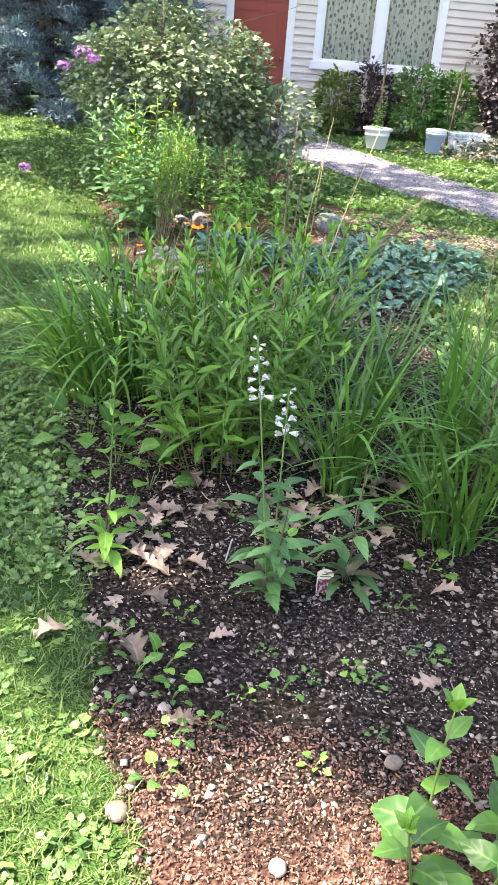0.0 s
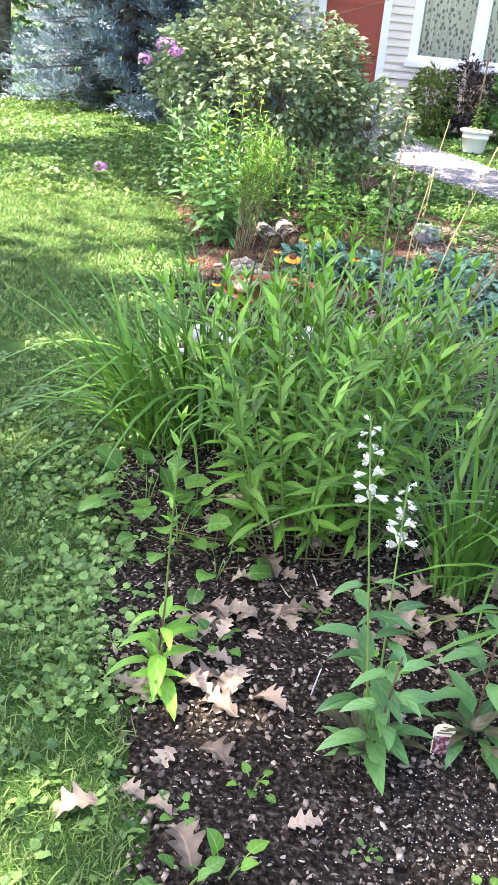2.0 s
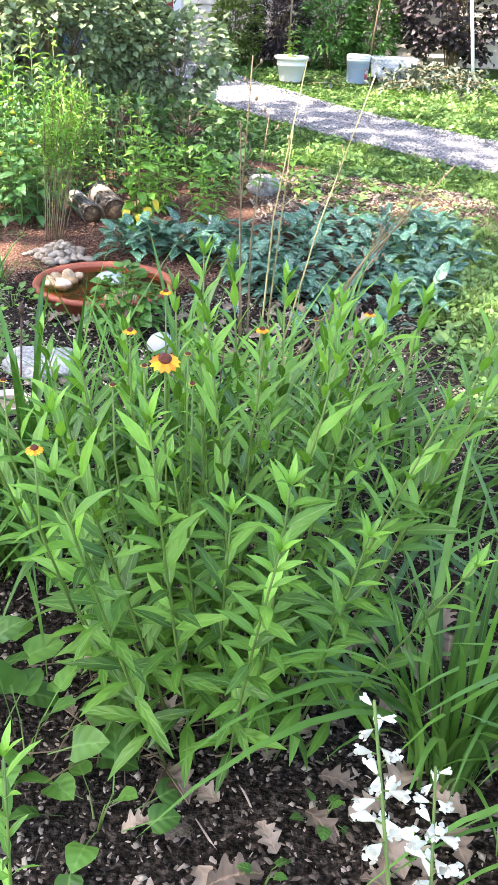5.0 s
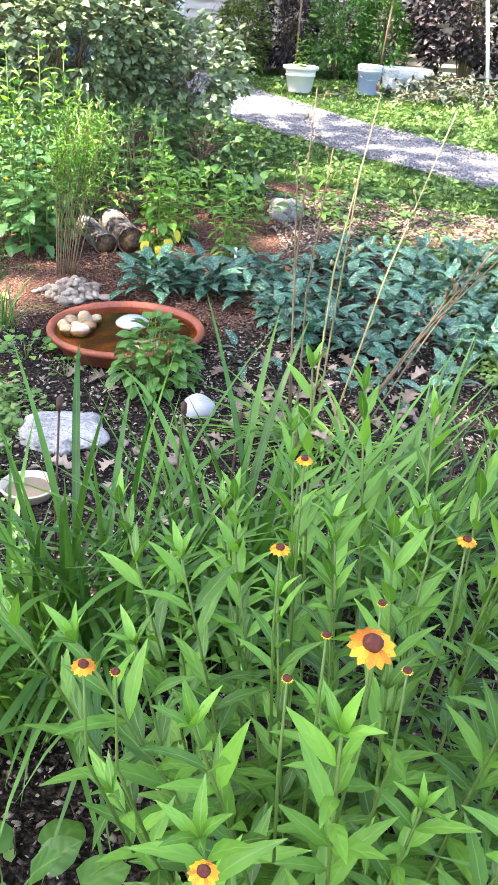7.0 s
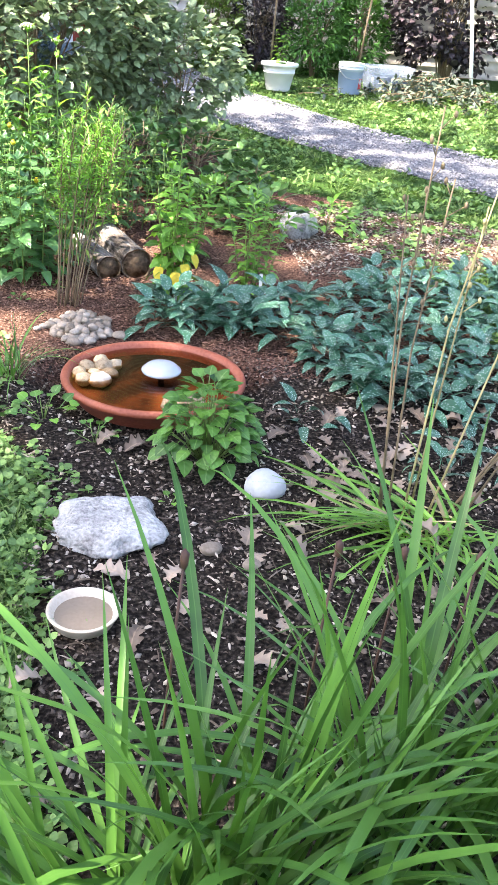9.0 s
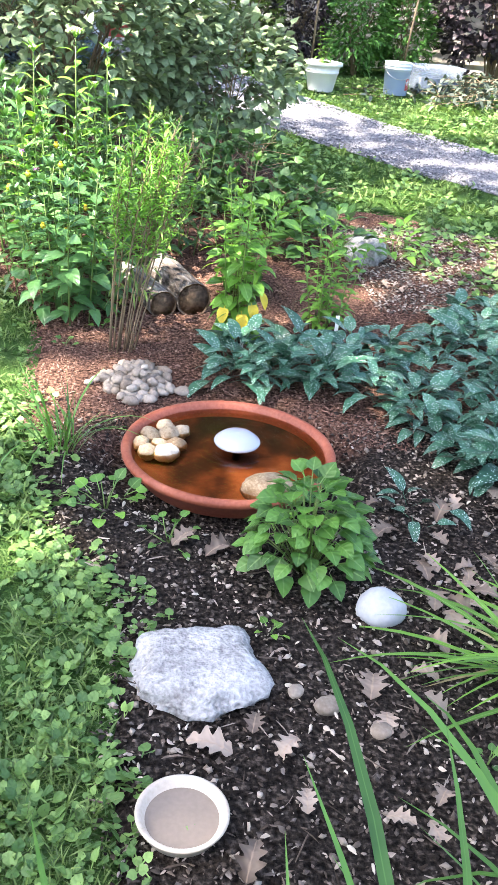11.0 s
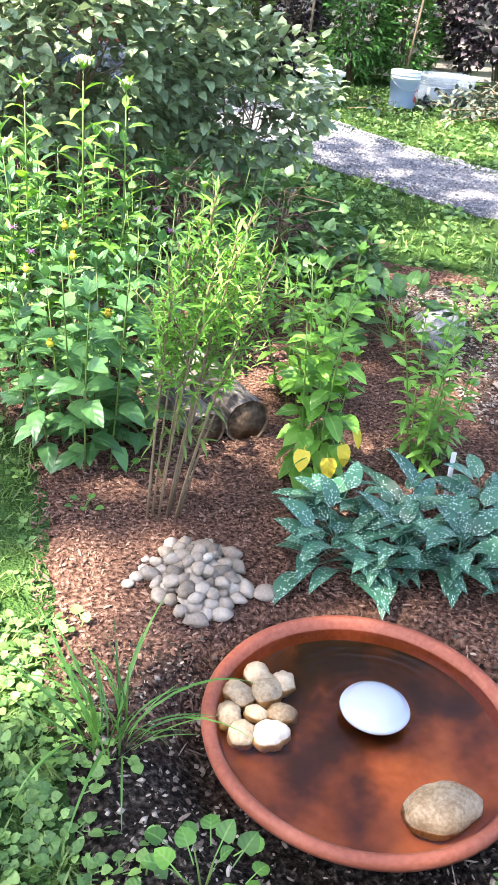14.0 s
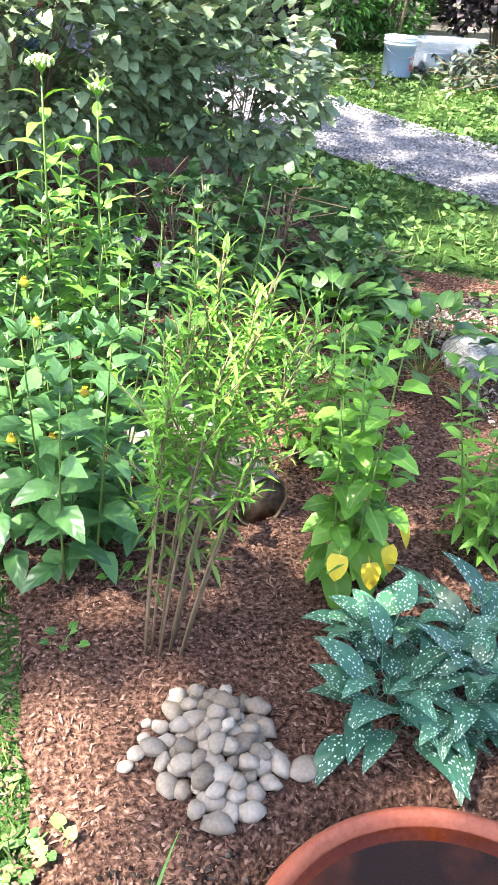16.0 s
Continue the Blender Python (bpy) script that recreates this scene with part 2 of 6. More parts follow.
M["trim"] = plain("white_trim", (0.82, 0.81, 0.8), 0.45, vary=0.03)
M["door_red"] = plain("red_door_paint", (0.33, 0.06, 0.035), 0.5, vary=0.1, scale=4)
M["roof"] = plain("roof_shingle", (0.1, 0.095, 0.09), 0.9, vary=0.3, scale=20)


# ---- shapes ----
rnd = random.Random(7)


class Geo:
    """Gathers pieces into one mesh; keeps a material slot and a flat map for every face."""

    def __init__(self):
        self.v, self.f, self.s, self.uv, self.n = [], [], [], [], 0

    def add(self, piece, m=None, slot=0):
        v, f, uv = piece
        if m is not None:
            a = np.array(m)
            v = v @ a[:3, :3].T + a[:3, 3]
        self.v.append(v)
        self.f += [tuple(i + self.n for i in q) for q in f]
        self.s += [slot] * len(f)
        self.uv.append(uv)
        self.n += len(v)
        return self

    def mesh(self, name, mats, smooth=True):
        me = bpy.data.meshes.new(name)
        v = np.concatenate(self.v)
        me.from_pydata(v.tolist(), [], self.f)
        for m in mats:
            me.materials.append(m)
        me.polygons.foreach_set("material_index", self.s)
        me.polygons.foreach_set("use_smooth", [smooth] * len(self.f))
        lay = me.uv_layers.new(name="UVMap")
        idx = np.zeros(len(me.loops), dtype=np.int32)
        me.loops.foreach_get("vertex_index", idx)
        lay.data.foreach_set("uv", np.concatenate(self.uv)[idx].astype(np.float32).ravel())
        me.update()
        return me


def H(y):
    """The garden is level at first, then climbs gently to the house."""
    d = y - 7.2
    return 0.0 if d < 0 else 0.053 * (d * d / (d + 0.5)) if y < 19 else 0.053 * (11.8 * 11.8 / 12.3)


def part(name, me, parent, m=None, label=""):
    ob = new(name, me)
    ob.parent = parent
    if m is not None:
        ob.matrix_basis = m
    return tagged(ob, label) if label else ob


def thing(name, x, y, z, label, category, group="", me=None, rz=0.0, kind="", tilt=0.0):
    ob = new(name, me)
    ob.matrix_basis = pose(x, y, z, tilt, 0, rz)
    return tagged(ob, label, category, group, kind)


def sect(s, shape):
    if shape == "lance":
        return math.sin(math.pi * min(1, s ** 0.8)) ** 0.9 * (1 - 0.2 * s)
    if shape == "ovate":
        return (math.sin(math.pi * s ** 0.62)) ** 0.8
    if shape == "heart":
        return (math.sin(math.pi * (0.16 + 0.84 * s) ** 0.8)) ** 0.7
    if shape == "strap":
        return min(1.0, 0.55 + s * 2) * min(1.0, (1 - s) * 2.4) ** 0.8
    return 1.0


def leaf(length, width, droop=0.6, fold=0.25, n=5, shape="lance", stalk=0.0, wave=0.0, rise=0.0):
    """A leaf along +y from the origin that bends down by droop radians, with raised edges. rise: radians at its start."""
    vs, uv, fs = [], [], []
    y = z = 0.0
    if stalk:
        y, z = stalk * math.cos(rise), stalk * math.sin(rise)
    p = [(-0.0015, 0, 0), (0, 0, -0.001), (0.0015, 0, 0)]
    if stalk:
        vs += p
        vs += [(-0.0015, y * 0.96, z * 0.96), (0, y * 0.96, z * 0.96 - 0.001), (0.0015, y * 0.96, z * 0.96)]
        uv += [(0.45, 0), (0.5, 0), (0.55, 0)] * 2
    for i in range(n + 1):
        s = i / n
        a = rise - droop * s
        w = width / 2 * max(sect(s, shape), 0.03)
        up = w * fold
        wv = wave * math.sin(s * 9 + width * 99) * w
        vs += [(-w, y, z + up + wv), (0, y, z), (w, y, z + up - wv)]
        uv += [(0, s), (0.5, s), (1, s)]
        y += length / n * math.cos(a - droop / n / 2)
        z += length / n * math.sin(a - droop / n / 2)
    rows = len(vs) // 3
    for i in range(rows - 1):
        for j in (0, 1):
            k = 3 * i + j
            fs.append((k, k + 1, k + 4, k + 3))
    return np.array(vs), fs, np.array(uv)


def tube(pts, r0, r1, k=5, cap=True):
    """A tapering stem along points."""
    pts = [Vector(p) for p in pts]
    vs, fs, n = [], [], len(pts)
    for i, p in enumerate(pts):
        d = (pts[min(i + 1, n - 1)] - pts[max(i - 1, 0)]).normalized()
        a = d.orthogonal().normalized() if abs(d.z) < 0.9 else (Vector((1, 0, 0)) - d * d.x).normalized()
        b, r = d.cross(a), r0 + (r1 - r0) * i / max(1, n - 1)
        for j in range(k):
            t = 2 * math.pi * j / k
            vs.append(p + (a * math.cos(t) + b * math.sin(t)) * r)
    for i in range(n - 1):
        for j in range(k):
            fs.append((i * k + j, i * k + (j + 1) % k, (i + 1) * k + (j + 1) % k, (i + 1) * k + j))
    if cap:
        fs += [tuple(range(k))[::-1], tuple(range((n - 1) * k, n * k))]
    return np.array([tuple(v) for v in vs]), fs, np.array([(0.25, i / max(1, n - 1)) for i in range(n) for _ in range(k)])


def lathe(profile, k=40, close=False):
    vs, fs, n = [], [], len(profile)
    for r, z in profile:
        for j in range(k):
            t = 2 * math.pi * j / k
            vs.append((r * math.cos(t), r * math.sin(t), z))
    for i in range(n - 1):
        for j in range(k):
            fs.append((i * k + j, i * k + (j + 1) % k, (i + 1) * k + (j + 1) % k, (i + 1) * k + j))
    if close:
        fs += [tuple(range(k))[::-1], tuple(range((n - 1) * k, n * k))]
    return np.array(vs), fs, np.zeros((len(vs), 2))


def box(x, y, z, b=0.0):
    """A box centred at the origin with bevelled edges."""
    bm = bmesh.new()
    bmesh.ops.create_cube(bm, size=1)
    bmesh.ops.scale(bm, vec=(x, y, z), verts=bm.verts)
    if b:
        bmesh.ops.bevel(bm, geom=bm.edges[:], offset=b, segments=2, affect="EDGES")
    r = np.array([tuple(v.co) for v in bm.verts]), [tuple(v.index for v in f.verts) for f in bm.faces], np.zeros((len(bm.verts), 2))
    bm.free()
    return r


def boulder(sx, sy, sz, seed, sub=2, rough=0.18, freq=1.6, flat=0.0):
    bm = bmesh.new()
    bmesh.ops.create_icosphere(bm, subdivisions=sub, radius=1)
    off = Vector((seed * 3.7, seed * 1.3, seed * 5.1))
    vs = []
    for v in bm.verts:
        d = 1 + rough * noise.noise(v.co * freq + off) + rough * 0.4 * noise.noise(v.co * freq * 3 + off)
        c = v.co * d
        if flat:
            c.z = min(c.z, 1 - flat)
            c.z = max(c.z, -1 + flat)
        vs.append((c.x * sx, c.y * sy, c.z * sz))
    r = np.array(vs), [tuple(v.index for v in f.verts) for f in bm.faces], np.zeros((len(vs), 2))
    bm.free()
    return r


def at(p, az=0.0, el=0.0, roll=0.0, s=1.0):
    """Where a leaf goes: base, heading and climb in degrees."""
    return Matrix.Translation(p) @ Euler((radians(el), radians(roll), radians(az)), "XYZ").to_matrix().to_4x4() @ Matrix.Diagonal((s, s, s, 1))


def aim(p, az, el, roll=0.0, s=1.0):
    return Matrix.Translation(p) @ Matrix.Rotation(radians(az), 4, "Z") @ Matrix.Rotation(radians(el), 4, "X") @ Matrix.Rotation(radians(roll), 4, "Y") @ Matrix.Diagonal((s, s, s, 1))


def along(table, y):
    for (y0, x0), (y1, x1) in zip(table, table[1:]):
        if y <= y1:
            return x0 + (x1 - x0) * max(0, min(1, (y - y0) / (y1 - y0)))
    return table[-1][1]


# ---- ground ----
LEFT = [(-0.6, 0.75), (0.5, 0.52), (1.03, 0.36), (1.36, 0.2), (1.68, 0.09), (2.11, -0.07), (3.24, -0.43), (4.3, -0.56), (5.2, -0.55), (5.81, -0.78), (6.47, -0.93), (7.52, -1.01), (8.05, -1.25), (9.1, -1.6), (11.4, -1.75)]
RIGHT = [(-0.6, 2.3), (6.5, 2.1), (7.2, 2.15), (7.8, 2.7), (8.6, 2.6), (9.1, 1.7), (9.6, 0.8), (11.4, 0.3)]


def bed_edge(y):
    w = 0.06 * noise.noise((y * 2.3, 1.7, 0)) + 0.03 * noise.noise((y * 8, 4.7, 0))
    return along(LEFT, y) + w, along(RIGHT, y) + w


def in_bed(x, y, margin=0.0):
    a, b = bed_edge(y)
    return -0.6 < y < 11.4 and a + margin < x < b - margin


def sheet(name, xs, ys, height, mat, label, category):
    g = Geo()
    vs = np.array([(x, y, height(x, y)) for y in ys for x in xs])
    k = len(xs)
    fs = [(j * k + i, j * k + i + 1, (j + 1) * k + i + 1, (j + 1) * k + i) for j in range(len(ys) - 1) for i in range(k - 1)]
    g.add((vs, fs, np.zeros((len(vs), 2))))
    return tagged(new(name, g.mesh(name, [mat])), label, category, kind="structure")


def spread(a, b, near, step, far):
    """Grid lines close together in the middle and wide apart towards the horizon."""
    mid = list(np.arange(near[0], near[1] + step / 2, step))
    return [a, a * 0.4, a * 0.15, near[0] - 6] + mid + [near[1] + 6, b * 0.15, b * 0.4, b]


def lawn_height(x, y):
    z = H(y) + 0.02 * noise.noise((x * 0.8, y * 0.8, 0)) + 0.008 * noise.noise((x * 4, y * 4, 3))
    if in_bed(x, y, 0.12):
        z -= 0.08
    return z


ground = sheet("ground", spread(-900, 900, (-7, 7), 0.14, 0), spread(-900, 900, (-2, 17), 0.14, 0), lawn_height, M["lawn"], "patchy green lawn with clover and bare spots", "lawn")

# garden bed: dark potting soil, bark mulch towards the back and at the near end
bed_mat, bn, bl, bb = shader("bed_earth")
tc = bn.new("ShaderNodeTexCoord")
fine, coarse, patch = (bn.new("ShaderNodeTexNoise") for _ in range(3))
for nd, sc in ((fine, 75.0), (coarse, 6.0), (patch, 2.2)):
    nd.inputs["Scale"].default_value, nd.inputs["Detail"].default_value = sc, 6
    bl.new(tc.outputs["Object"], nd.inputs["Vector"])
sxyz = bn.new("ShaderNodeSeparateXYZ")
bl.new(tc.outputs["Object"], sxyz.inputs[0])


def step_mask(axis, at_value, width, invert=False):
    """Where the coordinate, wandering with the patch noise, passes a border."""
    w = bn.new("ShaderNodeMath")
    w.operation = "MULTIPLY_ADD"
    w.inputs[1].default_value = 1.2
    bl.new(patch.outputs[0], w.inputs[0]), bl.new(sxyz.outputs[axis], w.inputs[2])
    mr = bn.new("ShaderNodeMapRange")
    mr.inputs["From Min"].default_value, mr.inputs["From Max"].default_value = at_value + 0.6 - width, at_value + 0.6 + width
    if invert:
        mr.inputs["To Min"].default_value, mr.inputs["To Max"].default_value = 1, 0
    bl.new(w.outputs[0], mr.inputs["Value"])
    return mr.outputs[0]


mask = bn.new("ShaderNodeMath")
mask.operation = "MAXIMUM"
bl.new(step_mask(1, 6.35, 0.12), mask.inputs[0]), bl.new(step_mask(1, 1.12, 0.12, True), mask.inputs[1])
soil_r = ramp(bn, [(0.36, (0.007, 0.0055, 0.0045)), (0.54, (0.03, 0.024, 0.019)), (0.7, (0.12, 0.097, 0.078))])
mulch_r = ramp(bn, [(0.34, (0.025, 0.013, 0.009)), (0.53, (0.12, 0.066, 0.046)), (0.7, (0.26, 0.155, 0.11))])
blend = bn.new("ShaderNodeMixRGB")
bl.new(fine.outputs[0], soil_r.inputs[0]), bl.new(fine.outputs[0], mulch_r.inputs[0])
bl.new(mask.outputs[0], blend.inputs[0]), bl.new(soil_r.outputs[0], blend.inputs[1]), bl.new(mulch_r.outputs[0], blend.inputs[2])
bl.new(blend.outputs[0], bb.inputs["Base Color"])
bb.inputs["Roughness"].default_value, bb.inputs["Specular IOR Level"].default_value = 0.95, 0.06
bump = bn.new("ShaderNodeBump")
bump.inputs["Strength"].default_value, bump.inputs["Distance"].default_value = 1.0, 0.02
bl.new(fine.outputs[0], bump.inputs["Height"]), bl.new(bump.outputs[0], bb.inputs["Normal"])


def bed_z(x, y):
    sunk = 0.075 * max(0.0, min(1.0, (0.48 - math.hypot(x + 0.17, y - 6.13)) / 0.08))    # hollow for the bird bath
    return H(y) + 0.012 - sunk + 0.018 * noise.noise((x * 2, y * 2, 9)) + 0.008 * noise.noise((x * 9, y * 9, 2))


g = Geo()
ny, nx = 190, 60
vs = []
for j in range(ny + 1):
    y = -0.6 + 12.0 * j / ny
    a, b = bed_edge(y)
    for i in range(nx + 1):
        x = a + (b - a) * i / nx
        e = min(i, nx - i, j, ny - j)
        vs.append((x, y, bed_z(x, y) - (0.06, 0.012, 0.0)[min(e, 2)]))
g.add((np.array(vs), [(j * (nx + 1) + i, j * (nx + 1) + i + 1, (j + 1) * (nx + 1) + i + 1, (j + 1) * (nx + 1) + i) for j in range(ny) for i in range(nx)], np.zeros((len(vs), 2))))
flower_bed = tagged(new("flower_bed", g.mesh("flower_bed", [bed_mat])), "dark garden soil with reddish bark mulch and fallen leaves", "garden bed", kind="structure")

# gravel path
CENTRE = [(-0.6, 17.0), (-0.15, 15.6), (0.4, 13.8), (0.98, 12.75), (1.44, 11.95), (1.95, 11.25), (2.52, 10.58), (3.15, 9.95), (4.3, 9.05), (6.6, 7.8)]


def path_point(t, side):
    k = min(int(t), len(CENTRE) - 2)
    p0, p1 = Vector(CENTRE[max(k - 1, 0)]), Vector(CENTRE[k])
    p2, p3 = Vector(CENTRE[k + 1]), Vector(CENTRE[min(k + 2, len(CENTRE) - 1)])
    u = t - k
    c = 0.5 * ((2 * p1) + (p2 - p0) * u + (2 * p0 - 5 * p1 + 4 * p2 - p3) * u * u + (3 * p1 - p0 - 3 * p2 + p3) * u ** 3)
    d = ((p2 - p0) * (1 - u) + (p3 - p1) * u).normalized()
    q = c + Vector((-d.y, d.x)) * side * (0.6 + 0.04 * noise.noise((t * 4, side, 0)))
    return q


g, vs = Geo(), []
for j in range(91):
    for i in range(13):
        q = path_point(j / 10, i / 6 - 1)
        vs.append((q.x, q.y, H(q.y) + 0.03 - 0.05 * abs(i / 6 - 1) ** 6 + 0.006 * noise.noise((q.x * 6, q.y * 6, 0))))
g.add((np.array(vs), [(j * 13 + i, j * 13 + i + 1, (j + 1) * 13 + i + 1, (j + 1) * 13 + i) for j in range(90) for i in range(12)], np.zeros((len(vs), 2))))
gravel_path = tagged(new("gravel_path", g.mesh("gravel_path", [M["gravel"]])), "winding path of loose grey gravel", "path", kind="structure")


def lump(r):
    """A small crumb: an octahedron knocked out of shape."""
    v = np.array([(1, 0, 0), (-1, 0, 0), (0, 1, 0), (0, -1, 0), (0, 0, 1), (0, 0, -1)], float)
    v *= np.array([[rnd.uniform(0.6, 1.2)] for _ in range(6)]) * np.array([r, r * rnd.uniform(0.6, 1), r * 0.6])
    return v, [(0, 2, 4), (2, 1, 4), (1, 3, 4), (3, 0, 4), (2, 0, 5), (1, 2, 5), (3, 1, 5), (0, 3, 5)], np.zeros((6, 2))


def chip(l, w, t):
    """A torn splinter: ragged outline, thicker along its middle, a little bowed."""
    n = 7
    ang = [2 * math.pi * (i + rnd.uniform(-0.3, 0.3)) / n for i in range(n)]
    rim = [(l * math.cos(a) * rnd.uniform(0.55, 1.15), w * math.sin(a) * rnd.uniform(0.55, 1.2)) for a in ang]
    bow = rnd.uniform(-0.25, 0.25) / l
    v = [(x, y, bow * x * x) for x, y in rim] + [(x * 0.55, y * 0.5, t + bow * x * x * 0.3) for x, y in rim]
    f = [(i, (i + 1) % n, n + (i + 1) % n, n + i) for i in range(n)] + [tuple(range(n, 2 * n))]
    return np.array(v), f, np.zeros((2 * n, 2))


def scatter(name, n, place, piece, mat, label, category, smooth=False):
    """A great many small pieces, as one object."""
    g = Geo()
    lib = [piece() for _ in range(60)]
    while n > 0:
        p = place()
        n -= 1
        if p is None:
            continue
        g.add(rnd.choice(lib), Matrix.Translation(p) @ Euler((rnd.gauss(0, 0.3), rnd.gauss(0, 0.3), rnd.uniform(0, 6.28))).to_matrix().to_4x4() @ Matrix.Scale(rnd.uniform(0.6, 1.4), 4))
    return tagged(new(name, g.mesh(name, [mat], smooth)), label, category, kind="stuff")


def bed_spot(y0, y1, x0=-3, x1=3, lift=0.0):
    def f():
        y = rnd.uniform(y0, y1)
        a, b = bed_edge(y)
        x = rnd.uniform(max(a, x0), min(b, x1))
        return (x, y, bed_z(x, y) + lift)
    return f


def blob_spot(cx, cy, sd):
    def f():
        x, y = rnd.gauss(cx, sd), rnd.gauss(cy, sd)
        return (x, y, bed_z(x, y) + 0.004) if in_bed(x, y) else None
    return f


scatter("mulch_chips", 60000, bed_spot(6.2, 9.4, -1.5, 2.2, 0.003), lambda: chip(0.0025 + 0.014 * rnd.random() ** 2.2, 0.001 + 0.0042 * rnd.random() ** 1.8, 0.0025), M["chip"], "reddish brown shredded bark mulch on the bed", "mulch")
scatter("mulch_chips", 14000, bed_spot(0.45, 1.45, 0.1, 1.3, 0.003), lambda: chip(rnd.uniform(0.002, 0.009), rnd.uniform(0.0014, 0.0035), 0.003), M["chip"], "warm brown wood shavings on the bed", "mulch")
scatter("soil_crumbs", 22000, bed_spot(1.0, 6.5, -0.8, 2.0, 0.003), lambda: lump(rnd.uniform(0.003, 0.011)), M["crumb"], "dark crumbly potting soil", "soil")
scatter("leaf_litter", 5500, bed_spot(2.0, 6.4, -0.8, 1.8, 0.006), lambda: chip(rnd.uniform(0.004, 0.014), rnd.uniform(0.002, 0.007), 0.0015), M["grey_chip"], "torn flakes of dry leaf on dark soil", "leaf litter")
scatter("leaf_litter", 20000, bed_spot(1.3, 6.4, -0.8, 2.0, 0.005), lambda: chip(rnd.uniform(0.002, 0.009), rnd.uniform(0.0012, 0.0035), 0.002), M["grey_chip"], "bits of dry leaf and twig on dark soil", "leaf litter")
scatter("leaf_litter", 9000, bed_spot(7.65, 9.1, 0.75, 2.7, 0.006), lambda: chip(rnd.uniform(0.006, 0.017), rnd.uniform(0.004, 0.008), 0.003), M["grey_chip"], "weathered grey-brown wood chips", "mulch")
scatter("twigs", 500, bed_spot(2.3, 6.2, -0.8, 1.8, 0.008), lambda: chip(rnd.uniform(0.02, 0.05), 0.0018, 0.003), M["grey_chip"], "dry twigs and straw lying on the soil", "twigs")
scatter("wood_chips", 260, bed_spot(4.2, 6.0, -0.6, 1.3, 0.007), lambda: chip(rnd.uniform(0.006, 0.014), rnd.uniform(0.003, 0.005), 0.005), M["clay"], "pale wood chips scattered on the soil", "wood chips")
scatter("small_pebbles", 2600, bed_spot(0.8, 6.4, -0.8, 1.7, 0.005), lambda: lump(rnd.uniform(0.005, 0.013)), M["pebble"], "small grey-brown pebbles in the soil", "pebbles", True)
scatter("perlite", 1900, blob_spot(0.9, 1.75, 0.2), lambda: lump(rnd.uniform(0.001, 0.0026)), M["perlite"], "white perlite specks in potting soil", "perlite")


def path_spot():
    q = path_point(rnd.uniform(1.4, 7.3), rnd.uniform(-1.03, 1.03))
    return (q.x, q.y, H(q.y) + 0.03)


scatter("gravel_stones", 20000, path_spot, lambda: lump(rnd.uniform(0.006, 0.016)), M["gravel_stone"], "loose grey gravel", "gravel")


# ---- house ----
HY = 16.0          # the front wall
HZ = H(HY)
house = thing("house", 0, HY, HZ, "pale clapboard house with a red door", "house")


def slab(name, parent, x0, x1, z0, z1, y0, y1, mat, b=0.004, label=""):
    """A bevelled block given by its faces, in the house's own axes."""
    g = Geo().add(box(x1 - x0, y1 - y0, z1 - z0, b), Matrix.Translation(((x0 + x1) / 2, (y0 + y1) / 2, (z0 + z1) / 2)))
    return part(name, g.mesh(name, [mat], False), parent, None, label)


DX0, DX1, DZ0, DZ1 = -0.86, 0.03, 0.12, 2.17        # door
WX0, WX1, WZ0, WZ1 = 0.6, 2.5, 1.02, 2.35           # window
wall_parts = [(-3.2, DX0, -0.3, 3.0), (DX1, WX0, -0.3, 3.0), (WX0, WX1, -0.3, WZ0), (WX0, WX1, WZ1, 3.0), (DX0, DX1, DZ1, 3.0), (DX0, DX1, -0.3, DZ0), (WX1, 9, -0.3, 3.0)]
for x0, x1, z0, z1 in wall_parts:
    slab("wall", house, x0, x1, z0, z1, 0.03, 0.25, M["siding"], 0)
board = 0.115
for x0, x1, za, zb in ((-3.2, DX0 - 0.12, -0.1, 2.9), (DX1 + 0.12, WX0 - 0.1, -0.1, 2.9), (WX0 - 0.1, WX1 + 0.1, -0.1, WZ0 - 0.13), (WX1 + 0.1, 7, -0.1, 2.9), (WX0 - 0.1, WX1 + 0.1, WZ1 + 0.1, 2.9)):
    z = za
    while z < zb - 0.05:
        g = Geo()
        v = np.array([(x0, -0.012, z), (x1, -0.012, z), (x1, 0.02, z + board), (x0, 0.02, z + board), (x0, 0.03, z), (x1, 0.03, z), (x1, 0.03, z + board), (x0, 0.03, z + board)])
        g.add((v, [(0, 1, 2, 3), (0, 4, 5, 1), (3, 2, 6, 7), (0, 3, 7, 4), (1, 5, 6, 2)], np.zeros((8, 2))))
        part("clapboard", g.mesh("clapboard", [M["siding"]], False), house)
        z += board
slab("roof", house, -3.6, 9.4, 3.0, 3.12, -0.5, 6, M["roof"], 0.02, "dark shingled roof edge")
slab("back_wall", house, -3.2, 9, -0.3, 3.0, 5.0, 5.2, M["siding"])
for x in (-3.2, 8.8):
    slab("side_wall", house, x, x + 0.2, -0.3, 3.0, 0.25, 5.0, M["siding"])
door = slab("door", house, DX0, DX1, DZ0, DZ1, 0.07, 0.115, M["door_red"], 0.004, "red painted panelled door")
